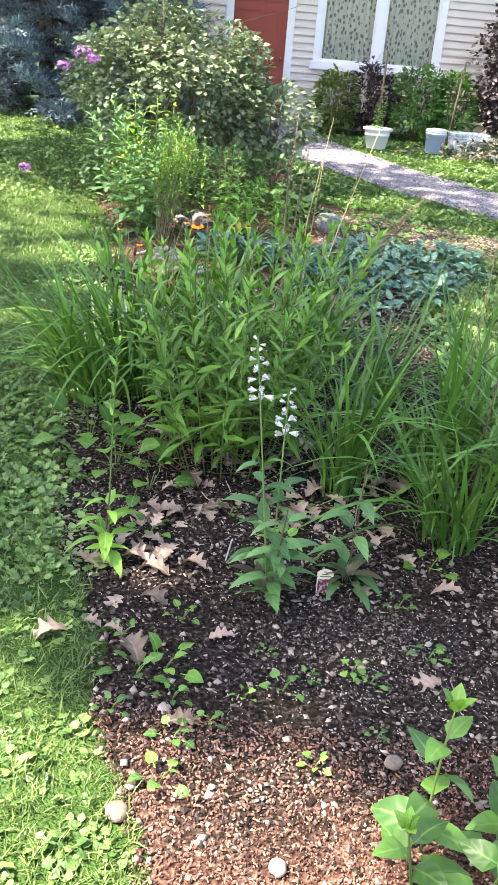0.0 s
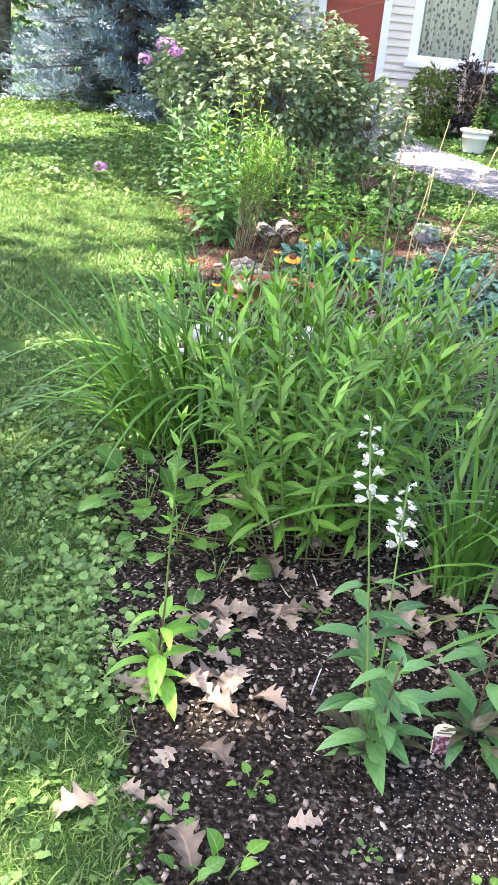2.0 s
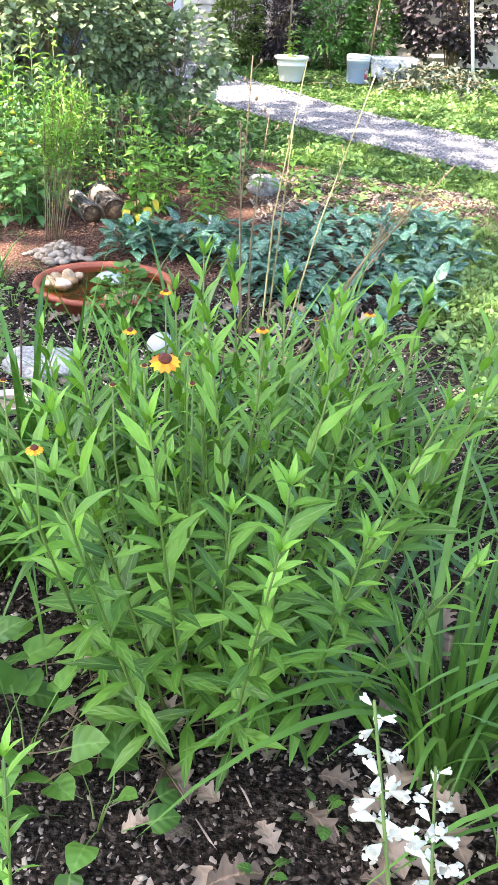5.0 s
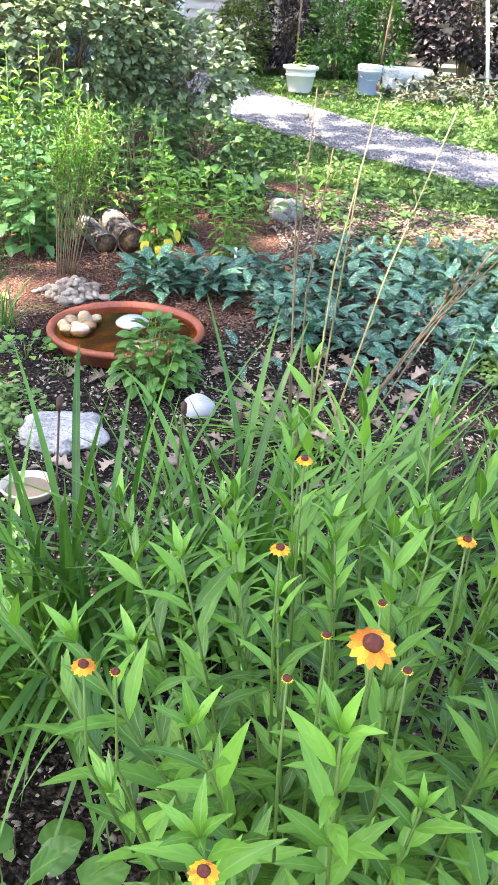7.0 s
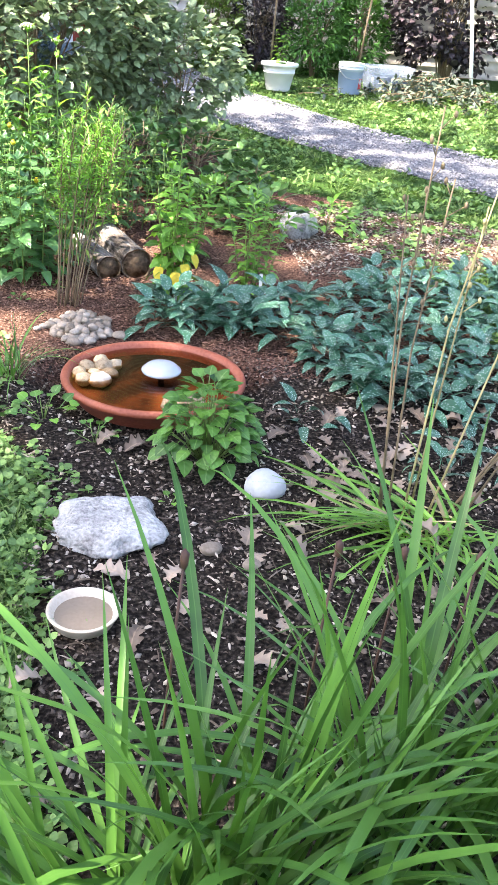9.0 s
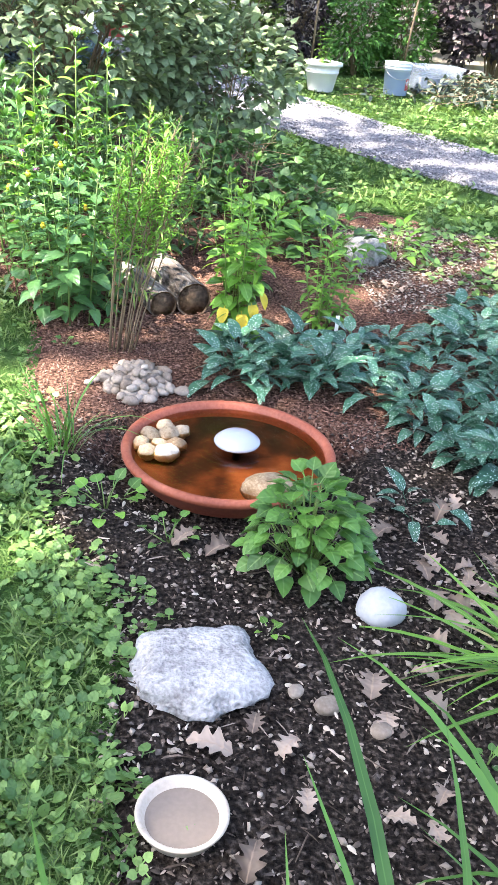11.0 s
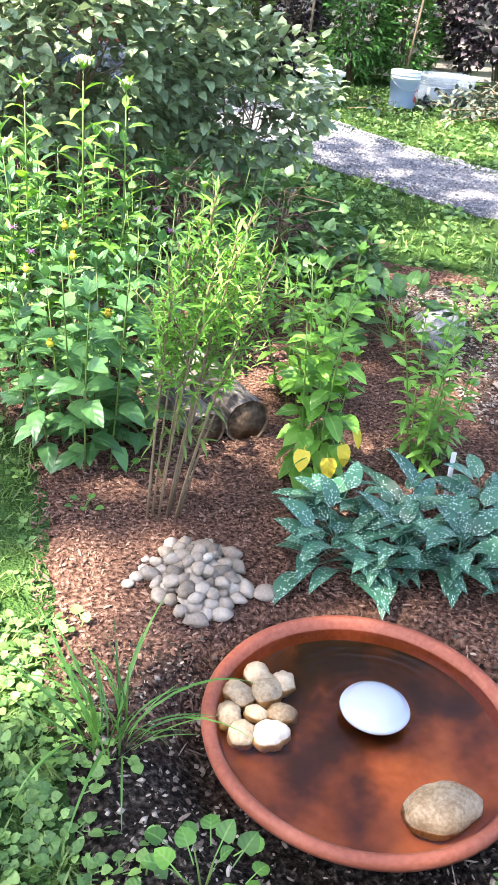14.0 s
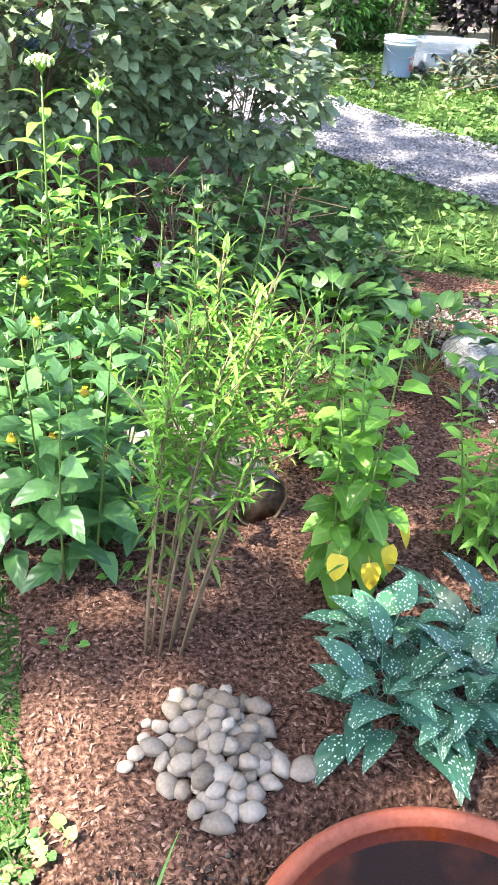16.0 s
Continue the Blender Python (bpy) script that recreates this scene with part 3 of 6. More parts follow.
for cx in (DX0 + 0.26, DX1 - 0.26):
    for z0, z1 in ((0.32, 0.95), (1.1, 1.72), (1.84, 2.08)):
        g = Geo()
        w = 0.27
        for a, b, c, d in ((cx - w / 2, cx + w / 2, z0, z0 + 0.025), (cx - w / 2, cx + w / 2, z1 - 0.025, z1), (cx - w / 2, cx - w / 2 + 0.025, z0, z1), (cx + w / 2 - 0.025, cx + w / 2, z0, z1)):
            g.add(box(b - a, 0.016, d - c, 0.005), Matrix.Translation(((a + b) / 2, 0.062, (c + d) / 2)))
        g.add(box(w - 0.1, 0.02, z1 - z0 - 0.1, 0.008), Matrix.Translation((cx, 0.062, (z0 + z1) / 2)))
        part("panel", g.mesh("panel", [M["door_red"]], False), door)
g = Geo().add(lathe([(0.0, 0.0), (0.012, 0.0), (0.012, 0.03), (0.028, 0.045), (0.03, 0.06), (0.02, 0.075), (0, 0.078)], 16), pose(DX1 - 0.07, 0.07, 1.0, 90))
part("door_knob", g.mesh("door_knob", [plain("brass", (0.25, 0.18, 0.08), 0.35, 0.9)]), door, None, "dull brass knob")
for x0, x1, z0, z1 in ((DX0 - 0.12, DX0, -0.05, DZ1 + 0.12), (DX1, DX1 + 0.12, -0.05, DZ1 + 0.12), (DX0, DX1, DZ1, DZ1 + 0.12)):
    slab("door_casing", house, x0, x1, z0, z1, -0.014, 0.1, M["trim"])
slab("doorstep", house, DX0 - 0.2, DX1 + 0.2, -0.2, 0.1, -0.5, 0.03, M["granite"], 0.02)
win = thing("window", 0, HY, HZ, "white double window with a leaf-patterned curtain", "window", kind="structure")
for x0, x1, z0, z1, y0 in ((WX0 - 0.1, WX0, WZ0 - 0.1, WZ1 + 0.1, -0.014), (WX1, WX1 + 0.1, WZ0 - 0.1, WZ1 + 0.1, -0.014), (WX0, WX1, WZ1, WZ1 + 0.1, -0.014)):
    slab("casing", win, x0, x1, z0, z1, y0, 0.09, M["trim"])
slab("window_sill", win, WX0 - 0.14, WX1 + 0.14, WZ0 - 0.125, WZ0, -0.06, 0.09, M["trim"], 0.008)
mid = (WX0 + WX1) / 2
slab("mullion", win, mid - 0.06, mid + 0.06, WZ0, WZ1, -0.01, 0.09, M["trim"])
glass_m, gn, gl, gb = shader("window_glass")
gb.inputs["Base Color"].default_value, gb.inputs["Roughness"].default_value, gb.inputs["Transmission Weight"].default_value, gb.inputs["IOR"].default_value = (0.9, 0.95, 0.93, 1), 0.02, 1.0, 1.45
cur_m, cn, cl, cb = shader("leaf_print_curtain")
ct, cmap = cn.new("ShaderNodeTexCoord"), cn.new("ShaderNodeMapping")
cmap.inputs["Scale"].default_value, cmap.inputs["Rotation"].default_value = (17, 17, 11), (0, 0.35, 0)
cv = cn.new("ShaderNodeTexVoronoi")
cv.inputs["Scale"].default_value = 1.0
cl.new(ct.outputs["Object"], cmap.inputs[0]), cl.new(cmap.outputs[0], cv.inputs["Vector"])
cr = ramp(cn, [(0.3, (0.12, 0.14, 0.13)), (0.42, (0.5, 0.52, 0.44))])
cl.new(cv.outputs["Distance"], cr.inputs[0]), cl.new(cr.outputs[0], cb.inputs["Base Color"])
cb.inputs["Roughness"].default_value = 0.9
for x0, x1 in ((WX0, mid - 0.06), (mid + 0.06, WX1)):
    for a, b, c, d in ((x0, x0 + 0.045, WZ0, WZ1), (x1 - 0.045, x1, WZ0, WZ1), (x0 + 0.045, x1 - 0.045, WZ0, WZ0 + 0.05), (x0 + 0.045, x1 - 0.045, WZ1 - 0.05, WZ1)):
        slab("sash", win, a, b, c, d, 0.02, 0.06, M["trim"])
    pane = slab("pane", win, x0 + 0.04, x1 - 0.04, WZ0 + 0.045, WZ1 - 0.045, 0.036, 0.042, glass_m, 0)
    pane.visible_shadow = False
    g, vs = Geo(), []
    for i in range(61):
        for z in (WZ0 - 0.05, WZ1):
            vs.append((x0 + (x1 - x0) * i / 60, 0.14 + 0.014 * math.sin(i * 0.9) + 0.008 * math.sin(i * 2.1), z))
    g.add((np.array(vs), [(2 * i, 2 * i + 2, 2 * i + 3, 2 * i + 1) for i in range(60)], np.zeros((len(vs), 2))))
    cur = thing("curtain", 0, HY, HZ, "pale curtain printed with grey-green leaves behind glass", "curtain", "window curtains", g.mesh("curtain", [cur_m]))


# ---- pot, bucket, bin, pole ----
def planter(x, y):
    z = H(y)
    t = thing("flower_pot", x, y, z + 0.01, "white plastic flower pot holding a leggy young plant", "flower pot")
    g = Geo().add(lathe([(0, 0.0), (0.135, 0.0), (0.14, 0.01), (0.178, 0.19), (0.186, 0.192), (0.187, 0.21), (0.18, 0.212), (0.192, 0.262), (0.218, 0.266), (0.222, 0.3), (0.21, 0.305), (0.19, 0.29), (0.18, 0.25), (0, 0.25)], 36))
    part("pot", g.mesh("pot", [M["white_plastic"]]), t)
    part("potting_soil", Geo().add(lathe([(0, 0.272), (0.1, 0.27), (0.189, 0.262)], 24)).mesh("potting_soil", [M["soil"]]), t)
    return t


def pail(x, y):
    t = thing("bucket", x, y, H(y) + 0.012, "white plastic bucket part full of bluish water", "bucket")
    g = Geo().add(lathe([(0, 0), (0.128, 0), (0.132, 0.006), (0.147, 0.27), (0.153, 0.272), (0.153, 0.282), (0.148, 0.284), (0.149, 0.3), (0.155, 0.302), (0.155, 0.312), (0.149, 0.314), (0.151, 0.335), (0.154, 0.34), (0.147, 0.342), (0.143, 0.33), (0.13, 0.02), (0, 0.02)], 36))
    m, n, l, b = shader("milky_blue_plastic")
    tcn, sp = n.new("ShaderNodeTexCoord"), n.new("ShaderNodeSeparateXYZ")
    l.new(tcn.outputs["Object"], sp.inputs[0])
    r = ramp(n, [(0.24, (0.33, 0.42, 0.6)), (0.28, (0.62, 0.66, 0.72))])
    l.new(sp.outputs[2], r.inputs[0]), l.new(r.outputs[0], b.inputs["Base Color"])
    b.inputs["Roughness"].default_value = 0.4
    part("body", g.mesh("body", [m]), t)
    vs, k = [], 8
    for i in range(k + 1):
        for z in (0.06, 0.18):
            a = radians(-58 + 26 * i / k)
            rr = 0.133 + 0.0555 * z + 0.003
            vs.append((rr * math.cos(a), rr * math.sin(a), z))
    g = Geo().add((np.array(vs), [(2 * i, 2 * i + 2, 2 * i + 3, 2 * i + 1) for i in range(k)], np.zeros((len(vs), 2))))
    part("sticker", g.mesh("sticker", [surface("warning_sticker", [(0.42, (0.7, 0.68, 0.68)), (0.5, (0.5, 0.06, 0.06))], 12, 0.5, 0)]), t, None, "red and white warning sticker")
    g = Geo().add(tube([(0.156 * math.cos(a), 0.156 * math.sin(a), 0.29 - 0.12 * math.sin(a)) for a in np.linspace(0, math.pi, 14)], 0.003, 0.003))
    part("wire_handle", g.mesh("wire_handle", [plain("steel_wire", (0.5, 0.5, 0.5), 0.4, 0.9)]), t, pose(0, 0, 0, 0, 0, 180), "thin steel wire handle")
    return t


def tub(x, y, rz):
    t = thing("storage_bin", x, y, H(y) + 0.012, "clear plastic storage bin with dark contents", "storage bin", rz=rz)
    g = Geo()
    lo, hi, h, th = (0.25, 0.16), (0.3, 0.205), 0.3, 0.006

    def ring(a, b, z, r=0.05):
        out = []
        for cx, cy, s in ((1, 1, 0), (-1, 1, 90), (-1, -1, 180), (1, -1, 270)):
            for q in range(5):
                an = radians(s + q * 22.5)
                out.append((cx * (a - r) + r * math.cos(an), cy * (b - r) + r * math.sin(an), z))
        return out
    rings = [ring(*lo, 0), ring(lo[0] + 0.012, lo[1] + 0.012, 0.08), ring(hi[0] - 0.02, hi[1] - 0.02, h - 0.04), ring(hi[0] - 0.015, hi[1] - 0.015, h - 0.035), ring(*hi, h - 0.03), ring(*hi, h), ring(hi[0] - 0.02, hi[1] - 0.02, h), ring(hi[0] - 0.03, hi[1] - 0.03, h - 0.04), ring(lo[0] - 0.01, lo[1] - 0.01, 0.01)]
    vs = np.array([v for r in rings for v in r])
    k = 20
    fs = [(i * k + j, i * k + (j + 1) % k, (i + 1) * k + (j + 1) % k, (i + 1) * k + j) for i in range(len(rings) - 1) for j in range(k)] + [tuple(range(k))[::-1]]
    g.add((vs, fs, np.zeros((len(vs), 2))))
    m, n, l, b = shader("cloudy_plastic")
    b.inputs["Base Color"].default_value, b.inputs["Roughness"].default_value, b.inputs["Alpha"].default_value = (0.42, 0.48, 0.56, 1), 0.3, 0.26
    part("shell", g.mesh("shell", [m]), t)
    rings = [ring(lo[0] - 0.006, lo[1] - 0.006, 0.012), ring(lo[0] + 0.018, lo[1] + 0.018, 0.18)]
    vs = np.array([v for r in rings for v in r])
    g = Geo().add((vs, [(j, (j + 1) % k, k + (j + 1) % k, k + j) for j in range(k)] + [tuple(range(k, 2 * k))], np.zeros((len(vs), 2))))
    part("contents", g.mesh("contents", [plain("dark_contents", (0.07, 0.09, 0.12), 0.4)]), t, None, "dark water in the bin")
    return t


planter(1.58, 13.95)
pail(2.46, 14.05)
tub(2.98, 14.3, 6)
pole = thing("pole", 4.1, 14.3, H(14.3) - 0.05, "white plastic pole stuck in the ground", "pole", me=Geo().add(tube([(0, 0, 0), (-0.1, 0, 0.6), (-0.24, 0, 1.35)], 0.024, 0.022, 12)).mesh("pole", [M["white_plastic"]]))


# ---- bird bath ----
BX, BY, BZ = -0.168, 6.15, -0.047
bath = thing("bird_bath", BX, BY, BZ, "wide terracotta saucer filled with water on the soil", "bird bath")
bath.scale = (1.12, 1.12, 1.0)
part("rim", Geo().add(lathe([(0.292, 0.048), (0.305, 0.075), (0.309, 0.09), (0.318, 0.098), (0.33, 0.096), (0.336, 0.084), (0.333, 0.07), (0.318, 0.064), (0.28, 0.0)], 72)).mesh("rim", [M["terracotta"]]), bath)
# basin bottom: orange at the near side, darker towards +y, broken up by noise
bottom_m, n, l, b = shader("graded_terracotta")
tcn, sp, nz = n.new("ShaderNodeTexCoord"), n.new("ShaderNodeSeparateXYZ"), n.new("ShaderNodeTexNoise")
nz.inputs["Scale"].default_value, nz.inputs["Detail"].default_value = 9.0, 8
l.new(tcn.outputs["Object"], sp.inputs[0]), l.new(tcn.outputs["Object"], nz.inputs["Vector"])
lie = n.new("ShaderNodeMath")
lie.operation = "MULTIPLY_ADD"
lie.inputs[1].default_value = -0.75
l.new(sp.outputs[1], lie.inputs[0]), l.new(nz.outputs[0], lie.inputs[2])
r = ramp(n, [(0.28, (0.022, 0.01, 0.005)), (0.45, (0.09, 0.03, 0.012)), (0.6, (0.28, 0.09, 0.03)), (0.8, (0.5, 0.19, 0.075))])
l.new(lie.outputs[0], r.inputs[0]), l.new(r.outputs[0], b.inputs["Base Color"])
b.inputs["Roughness"].default_value = 0.8
part("basin", Geo().add(lathe([(0, 0.03), (0.15, 0.03), (0.25, 0.032), (0.275, 0.036), (0.292, 0.048)], 72)).mesh("basin", [bottom_m]), bath, None, "orange-brown bottom under water, darker towards the far side")
water_m, n, l, b = shader("clear_water")
clear, gloss, fres, both_w = n.new("ShaderNodeBsdfTransparent"), n.new("ShaderNodeBsdfGlossy"), n.new("ShaderNodeFresnel"), n.new("ShaderNodeMixShader")
clear.inputs["Color"].default_value, gloss.inputs["Roughness"].default_value, fres.inputs["IOR"].default_value = (0.86, 0.7, 0.5, 1), 0.0, 1.33
l.new(fres.outputs[0], both_w.inputs[0]), l.new(clear.outputs[0], both_w.inputs[1]), l.new(gloss.outputs[0], both_w.inputs[2])
l.new(both_w.outputs[0], n["Material Output"].inputs["Surface"])
n.remove(b)
g, vs, k = Geo(), [], 72
DXY = (0.03, 0.03)
R, rings = 0.303, 60
for i in range(rings + 1):
    for j in range(k):
        r, a = R * i / rings, 2 * math.pi * j / k
        x, y = r * math.cos(a), r * math.sin(a)
        d = math.hypot(x - DXY[0], y - DXY[1])
        vs.append((x, y, 0.074 + 0.0007 * math.sin(d * 2 * math.pi / 0.026) * math.exp(-d * 4) + 0.0002 * noise.noise((x * 14, y * 14, 0))))
fs = [(i * k + j, (i + 1) * k + j, (i + 1) * k + (j + 1) % k, i * k + (j + 1) % k) for i in range(rings) for j in range(k)]
water = part("water", g.add((np.array(vs), fs, np.zeros((len(vs), 2)))).mesh("water", [water_m]), bath, None, "clear water with ring ripples")

dome = thing("bubbler", BX + 0.03, BY + 0.03, BZ + 0.03, "white domed floating fountain standing in the water", "fountain")
dome.scale = (1.07, 1.07, 1.0)
dm, n, l, b = shader("frosted_plastic")
b.inputs["Base Color"].default_value, b.inputs["Roughness"].default_value, b.inputs["Subsurface Weight"].default_value = (0.4, 0.44, 0.47, 1), 0.1, 0.1
part("cap", Geo().add(lathe([(0, 0.108), (0.012, 0.1065), (0.03, 0.104), (0.05, 0.098), (0.062, 0.09), (0.068, 0.08), (0.074, 0.078), (0.077, 0.072), (0.075, 0.066), (0.07, 0.062), (0.05, 0.064), (0, 0.066)], 40)).mesh("cap", [dm]), dome)
part("stem", Geo().add(lathe([(0.012, 0.0), (0.012, 0.066)], 12, True)).mesh("stem", [plain("dark_plastic", (0.05, 0.045, 0.04), 0.5)]), dome, None, "dark plastic stem")


def stone(name, x, y, z, sx, sy, sz, seed, mat, label, group="", rz=0.0, sub=2, rough=0.18, flat=0.0, tilt=0.0):
    me = Geo().add(boulder(sx, sy, sz, seed, sub, rough, flat=flat)).mesh(name, [mat])
    return thing(name, x, y, z, label, "stone", group, me, rz, tilt=tilt)


for i, (dx, dy, r) in enumerate(((-0.2, 0.175, 0.036), (-0.255, 0.12, 0.036), (-0.19, 0.125, 0.04), (-0.145, 0.15, 0.03), (-0.285, 0.06, 0.033), (-0.17, 0.055, 0.032), (-0.265, 0.005, 0.034), (-0.205, 0.0, 0.04), (-0.225, 0.06, 0.025))):
    stone("bath_stone", BX + dx * 1.07, BY + dy * 1.07, BZ + 0.066, r * 1.19, r * 0.92, r * 0.82, i + 1, M["pale_stone"], "smooth pale tan stone in the bird bath", "stones in the bird bath", rnd.uniform(0, 180), 3, 0.24)
stone("bath_stone", BX + 0.1, BY - 0.24, BZ + 0.075, 0.086, 0.06, 0.047, 31, M["pale_stone"], "large rounded tan stone in the bird bath", "stones in the bird bath", 10, 3, 0.16)

# pebble heap behind the bath
k = 0
for layer, count, rad in ((0, 52, 0.14), (1, 26, 0.095), (2, 6, 0.04)):
    for i in range(count):
        a, q = i * 2.39996 + layer, rad * math.sqrt((i + 0.5) / count)
        s = rnd.uniform(0.016, 0.028)
        stone("pebble", -0.48 + q * math.cos(a) * 0.97, 6.735 + q * math.sin(a) * 1.35, 0.022 + layer * 0.026, s * rnd.uniform(0.9, 1.4), s * 0.95, s * 0.75, k % 9, M["pebble"], "rounded river pebble in a small heap", "heap of river pebbles", rnd.uniform(0, 360), 2, 0.4, tilt=rnd.uniform(-50, 50))
        k += 1
for x, y, s in ((-0.65, 6.75, 0.023), (-0.675, 6.72, 0.019), (-0.63, 6.79, 0.017), (-0.62, 6.83, 0.014)):
    stone("pebble", x, y, 0.02, s, s * 0.8, s * 0.6, int(s * 1000), M["pebble"], "rounded river pebble in a small heap", "heap of river pebbles", 30, 2, 0.2)
stone("pebble", -0.305, 6.66, 0.02, 0.038, 0.03, 0.012, 5, M["pebble"], "flat brown stone beside the pebble heap", "heap of river pebbles", 40, 2, 0.3, tilt=15)

stone("slab_stone", -0.345, 5.06, 0.02, 0.165, 0.145, 0.055, 12, M["granite"], "rough flat block of pale granite", rz=-8, sub=4, rough=0.3, flat=0.25)
stone("egg_stone", 0.16, 5.27, 0.035, 0.068, 0.06, 0.055, 3, M["grey_stone"], "smooth pale grey rounded stone on soil", rz=0, sub=3, rough=0.1)
stone("far_rock", 0.84, 8.45, H(8.45) + 0.06, 0.13, 0.12, 0.1, 8, M["granite"], "rough pale rock on the mulch", rz=20, sub=3, rough=0.4)
for x, y, s in ((0.72, 5.9, 0.03), (-0.05, 4.93, 0.03), (-0.12, 4.98, 0.02), (0.06, 4.85, 0.025), (0.35, 1.45, 0.02), (0.3, 1.1, 0.025), (0.66, 1.0, 0.02), (0.93, 1.35, 0.022), (0.25, 1.95, 0.02), (0.75, 2.5, 0.022), (0.15, 2.2, 0.02), (0.55, 2.45, 0.025)):
    stone("loose_pebble", x, y, 0.02, s * 1.2, s, s * 0.6, int(s * 999), M["pebble"], "small rounded pebble lying on the soil", "loose pebbles on the soil", rnd.uniform(0, 360), 2)

saucer = thing("clay_saucer", -0.41, 4.62, 0.012, "small pale clay saucer with a bit of murky water", "saucer")
part("dish", Geo().add(lathe([(0, 0), (0.07, 0), (0.078, 0.004), (0.092, 0.034), (0.095, 0.038), (0.091, 0.041), (0.083, 0.037), (0.07, 0.014), (0, 0.012)], 48)).mesh("dish", [M["clay"]]), saucer)
wat = part("water", Geo().add(lathe([(0, 0.022), (0.04, 0.022), (0.0745, 0.022)], 48)).mesh("water", [plain("murky_water", (0.24, 0.19, 0.14), 0.15)]), saucer, None, "shallow murky water")


# ---- logs ----
def log(x, y, rz, length, r, seed):
    t = thing("log", x, y, H(y) + r * 0.88, "cut log section with grey lichened bark lying on mulch", "log", "cut logs", rz=rz)
    vs, k, n = [], 28, 20
    for i in range(n + 1):
        for j in range(k):
            a = 2 * math.pi * j / k
            rr = r * (1 + 0.05 * noise.noise((math.cos(a) * 2, math.sin(a) * 2, i * 0.25 + seed)) + 0.03 * noise.noise((math.cos(a) * 6, math.sin(a) * 6, i * 0.8 + seed)))
            vs.append((rr * math.cos(a), length * i / n, rr * math.sin(a)))
    fs = [(i * k + j, (i + 1) * k + j, (i + 1) * k + (j + 1) % k, i * k + (j + 1) % k) for i in range(n) for j in range(k)]
    part("bark", Geo().add((np.array(vs), fs, np.zeros((len(vs), 2)))).mesh("bark", [M["bark"]]), t)
    for e, name in ((0, "cut_end"), (n, "cut_end")):
        c = [v for v in vs[e * k:(e + 1) * k]]
        yy = length * e / n + (0.004 if e == 0 else -0.004)
        inner = [(v[0] * 0.9, yy, v[2] * 0.9) for v in c] + [(v[0], v[1], v[2]) for v in c] + [(0, yy, 0)]
        f = [(j, (j + 1) % k, k + (j + 1) % k, k + j) for j in range(k)] + [(j, (j + 1) % k, 2 * k) for j in range(k)]
        if e:
            f = [q[::-1] for q in f]
        part(name, Geo().add((np.array(inner), f, np.zeros((2 * k + 1, 2)))).mesh(name, [M["cut_wood"]]), t, None, "weathered sawn log end")
    return t


log(-0.205, 7.56, 17, 0.62, 0.085, 1)
log(-0.355, 7.52, 20, 0.5, 0.068, 5)


# ---- plant markers ----
def marker(x, y, h, rz, tilt):
    me = Geo().add(box(0.017, 0.0025, h, 0.0008), Matrix.Translation((0, 0, h / 2 - 0.03))).mesh("plant_marker", [M["white_plastic"]], False)
    thing("plant_marker", x, y, bed_z(x, y), "thin white plastic plant marker in the soil", "plant marker", "plant markers", me, rz, tilt=tilt)


marker(-0.03, 7.06, 0.17, 10, 8)
marker(0.41, 7.15, 0.2, -8, -4)
marker(0.44, 2.21, 0.11, 75, 10)
tag = thing("plant_label", 0.765, 2.08, 0.005, "cream plant label with a picture of dark red flowers", "plant label", rz=8, tilt=-8)
v = np.array([(-0.026, 0, 0.0), (0.026, 0, 0.0), (0.026, 0, 0.08), (0.018, 0, 0.088), (0.0, 0, 0.093), (-0.018, 0, 0.088), (-0.026, 0, 0.08)])
both = np.concatenate([v, v + (0, 0.0015, 0)])
part("card", Geo().add((both, [tuple(range(7)), tuple(range(13, 6, -1))] + [(j, j + 7, (j + 1) % 7 + 7, (j + 1) % 7) for j in range(7)], np.zeros((14, 2)))).mesh("card", [plain("cream_card", (0.78, 0.72, 0.52), 0.4, vary=0.03)], False), tag)
part("picture", Geo().add(box(0.046, 0.001, 0.05), Matrix.Translation((0, -0.0012, 0.033))).mesh("picture", [surface("flower_picture", [(0.35, (0.03, 0.02, 0.02)), (0.5, (0.16, 0.03, 0.05)), (0.62, (0.6, 0.5, 0.5))], 60, 0.4, 0, 130)], False), tag, None, "printed picture of dark red flowers")
part("spike", Geo().add(box(0.012, 0.0015, 0.06), Matrix.Translation((0, 0.001, -0.028))).mesh("spike", [plain("cream_card2", (0.78, 0.72, 0.52), 0.4, vary=0.03)], False), tag)
for w, z in ((0.036, 0.067), (0.022, 0.074), (0.01, 0.083)):
    part("print_line", Geo().add(box(w, 0.001, 0.003), Matrix.Translation((0, -0.0012, z))).mesh("print_line", [plain("print_brown", (0.2, 0.1, 0.06), 0.5)], False), tag)


# ---- leaves and stems shared by the plants ----
def one(name, piece, mat):
    return Geo().add(piece).mesh(name, [mat])


BLADES = [one("leaf", leaf(L, w, d, 0.28, 8, "strap", rise=0.0, wave=0.05), M["daylily"]) for L, w, d in ((0.75, 0.016, 0.8), (0.85, 0.019, 1.3), (0.95, 0.018, 1.9), (0.65, 0.015, 0.4), (0.85, 0.021, 1.0), (0.65, 0.017, 1.6), (0.95, 0.017, 2.4), (0.9, 0.018, 0.5), (0.8, 0.017, 0.3))]


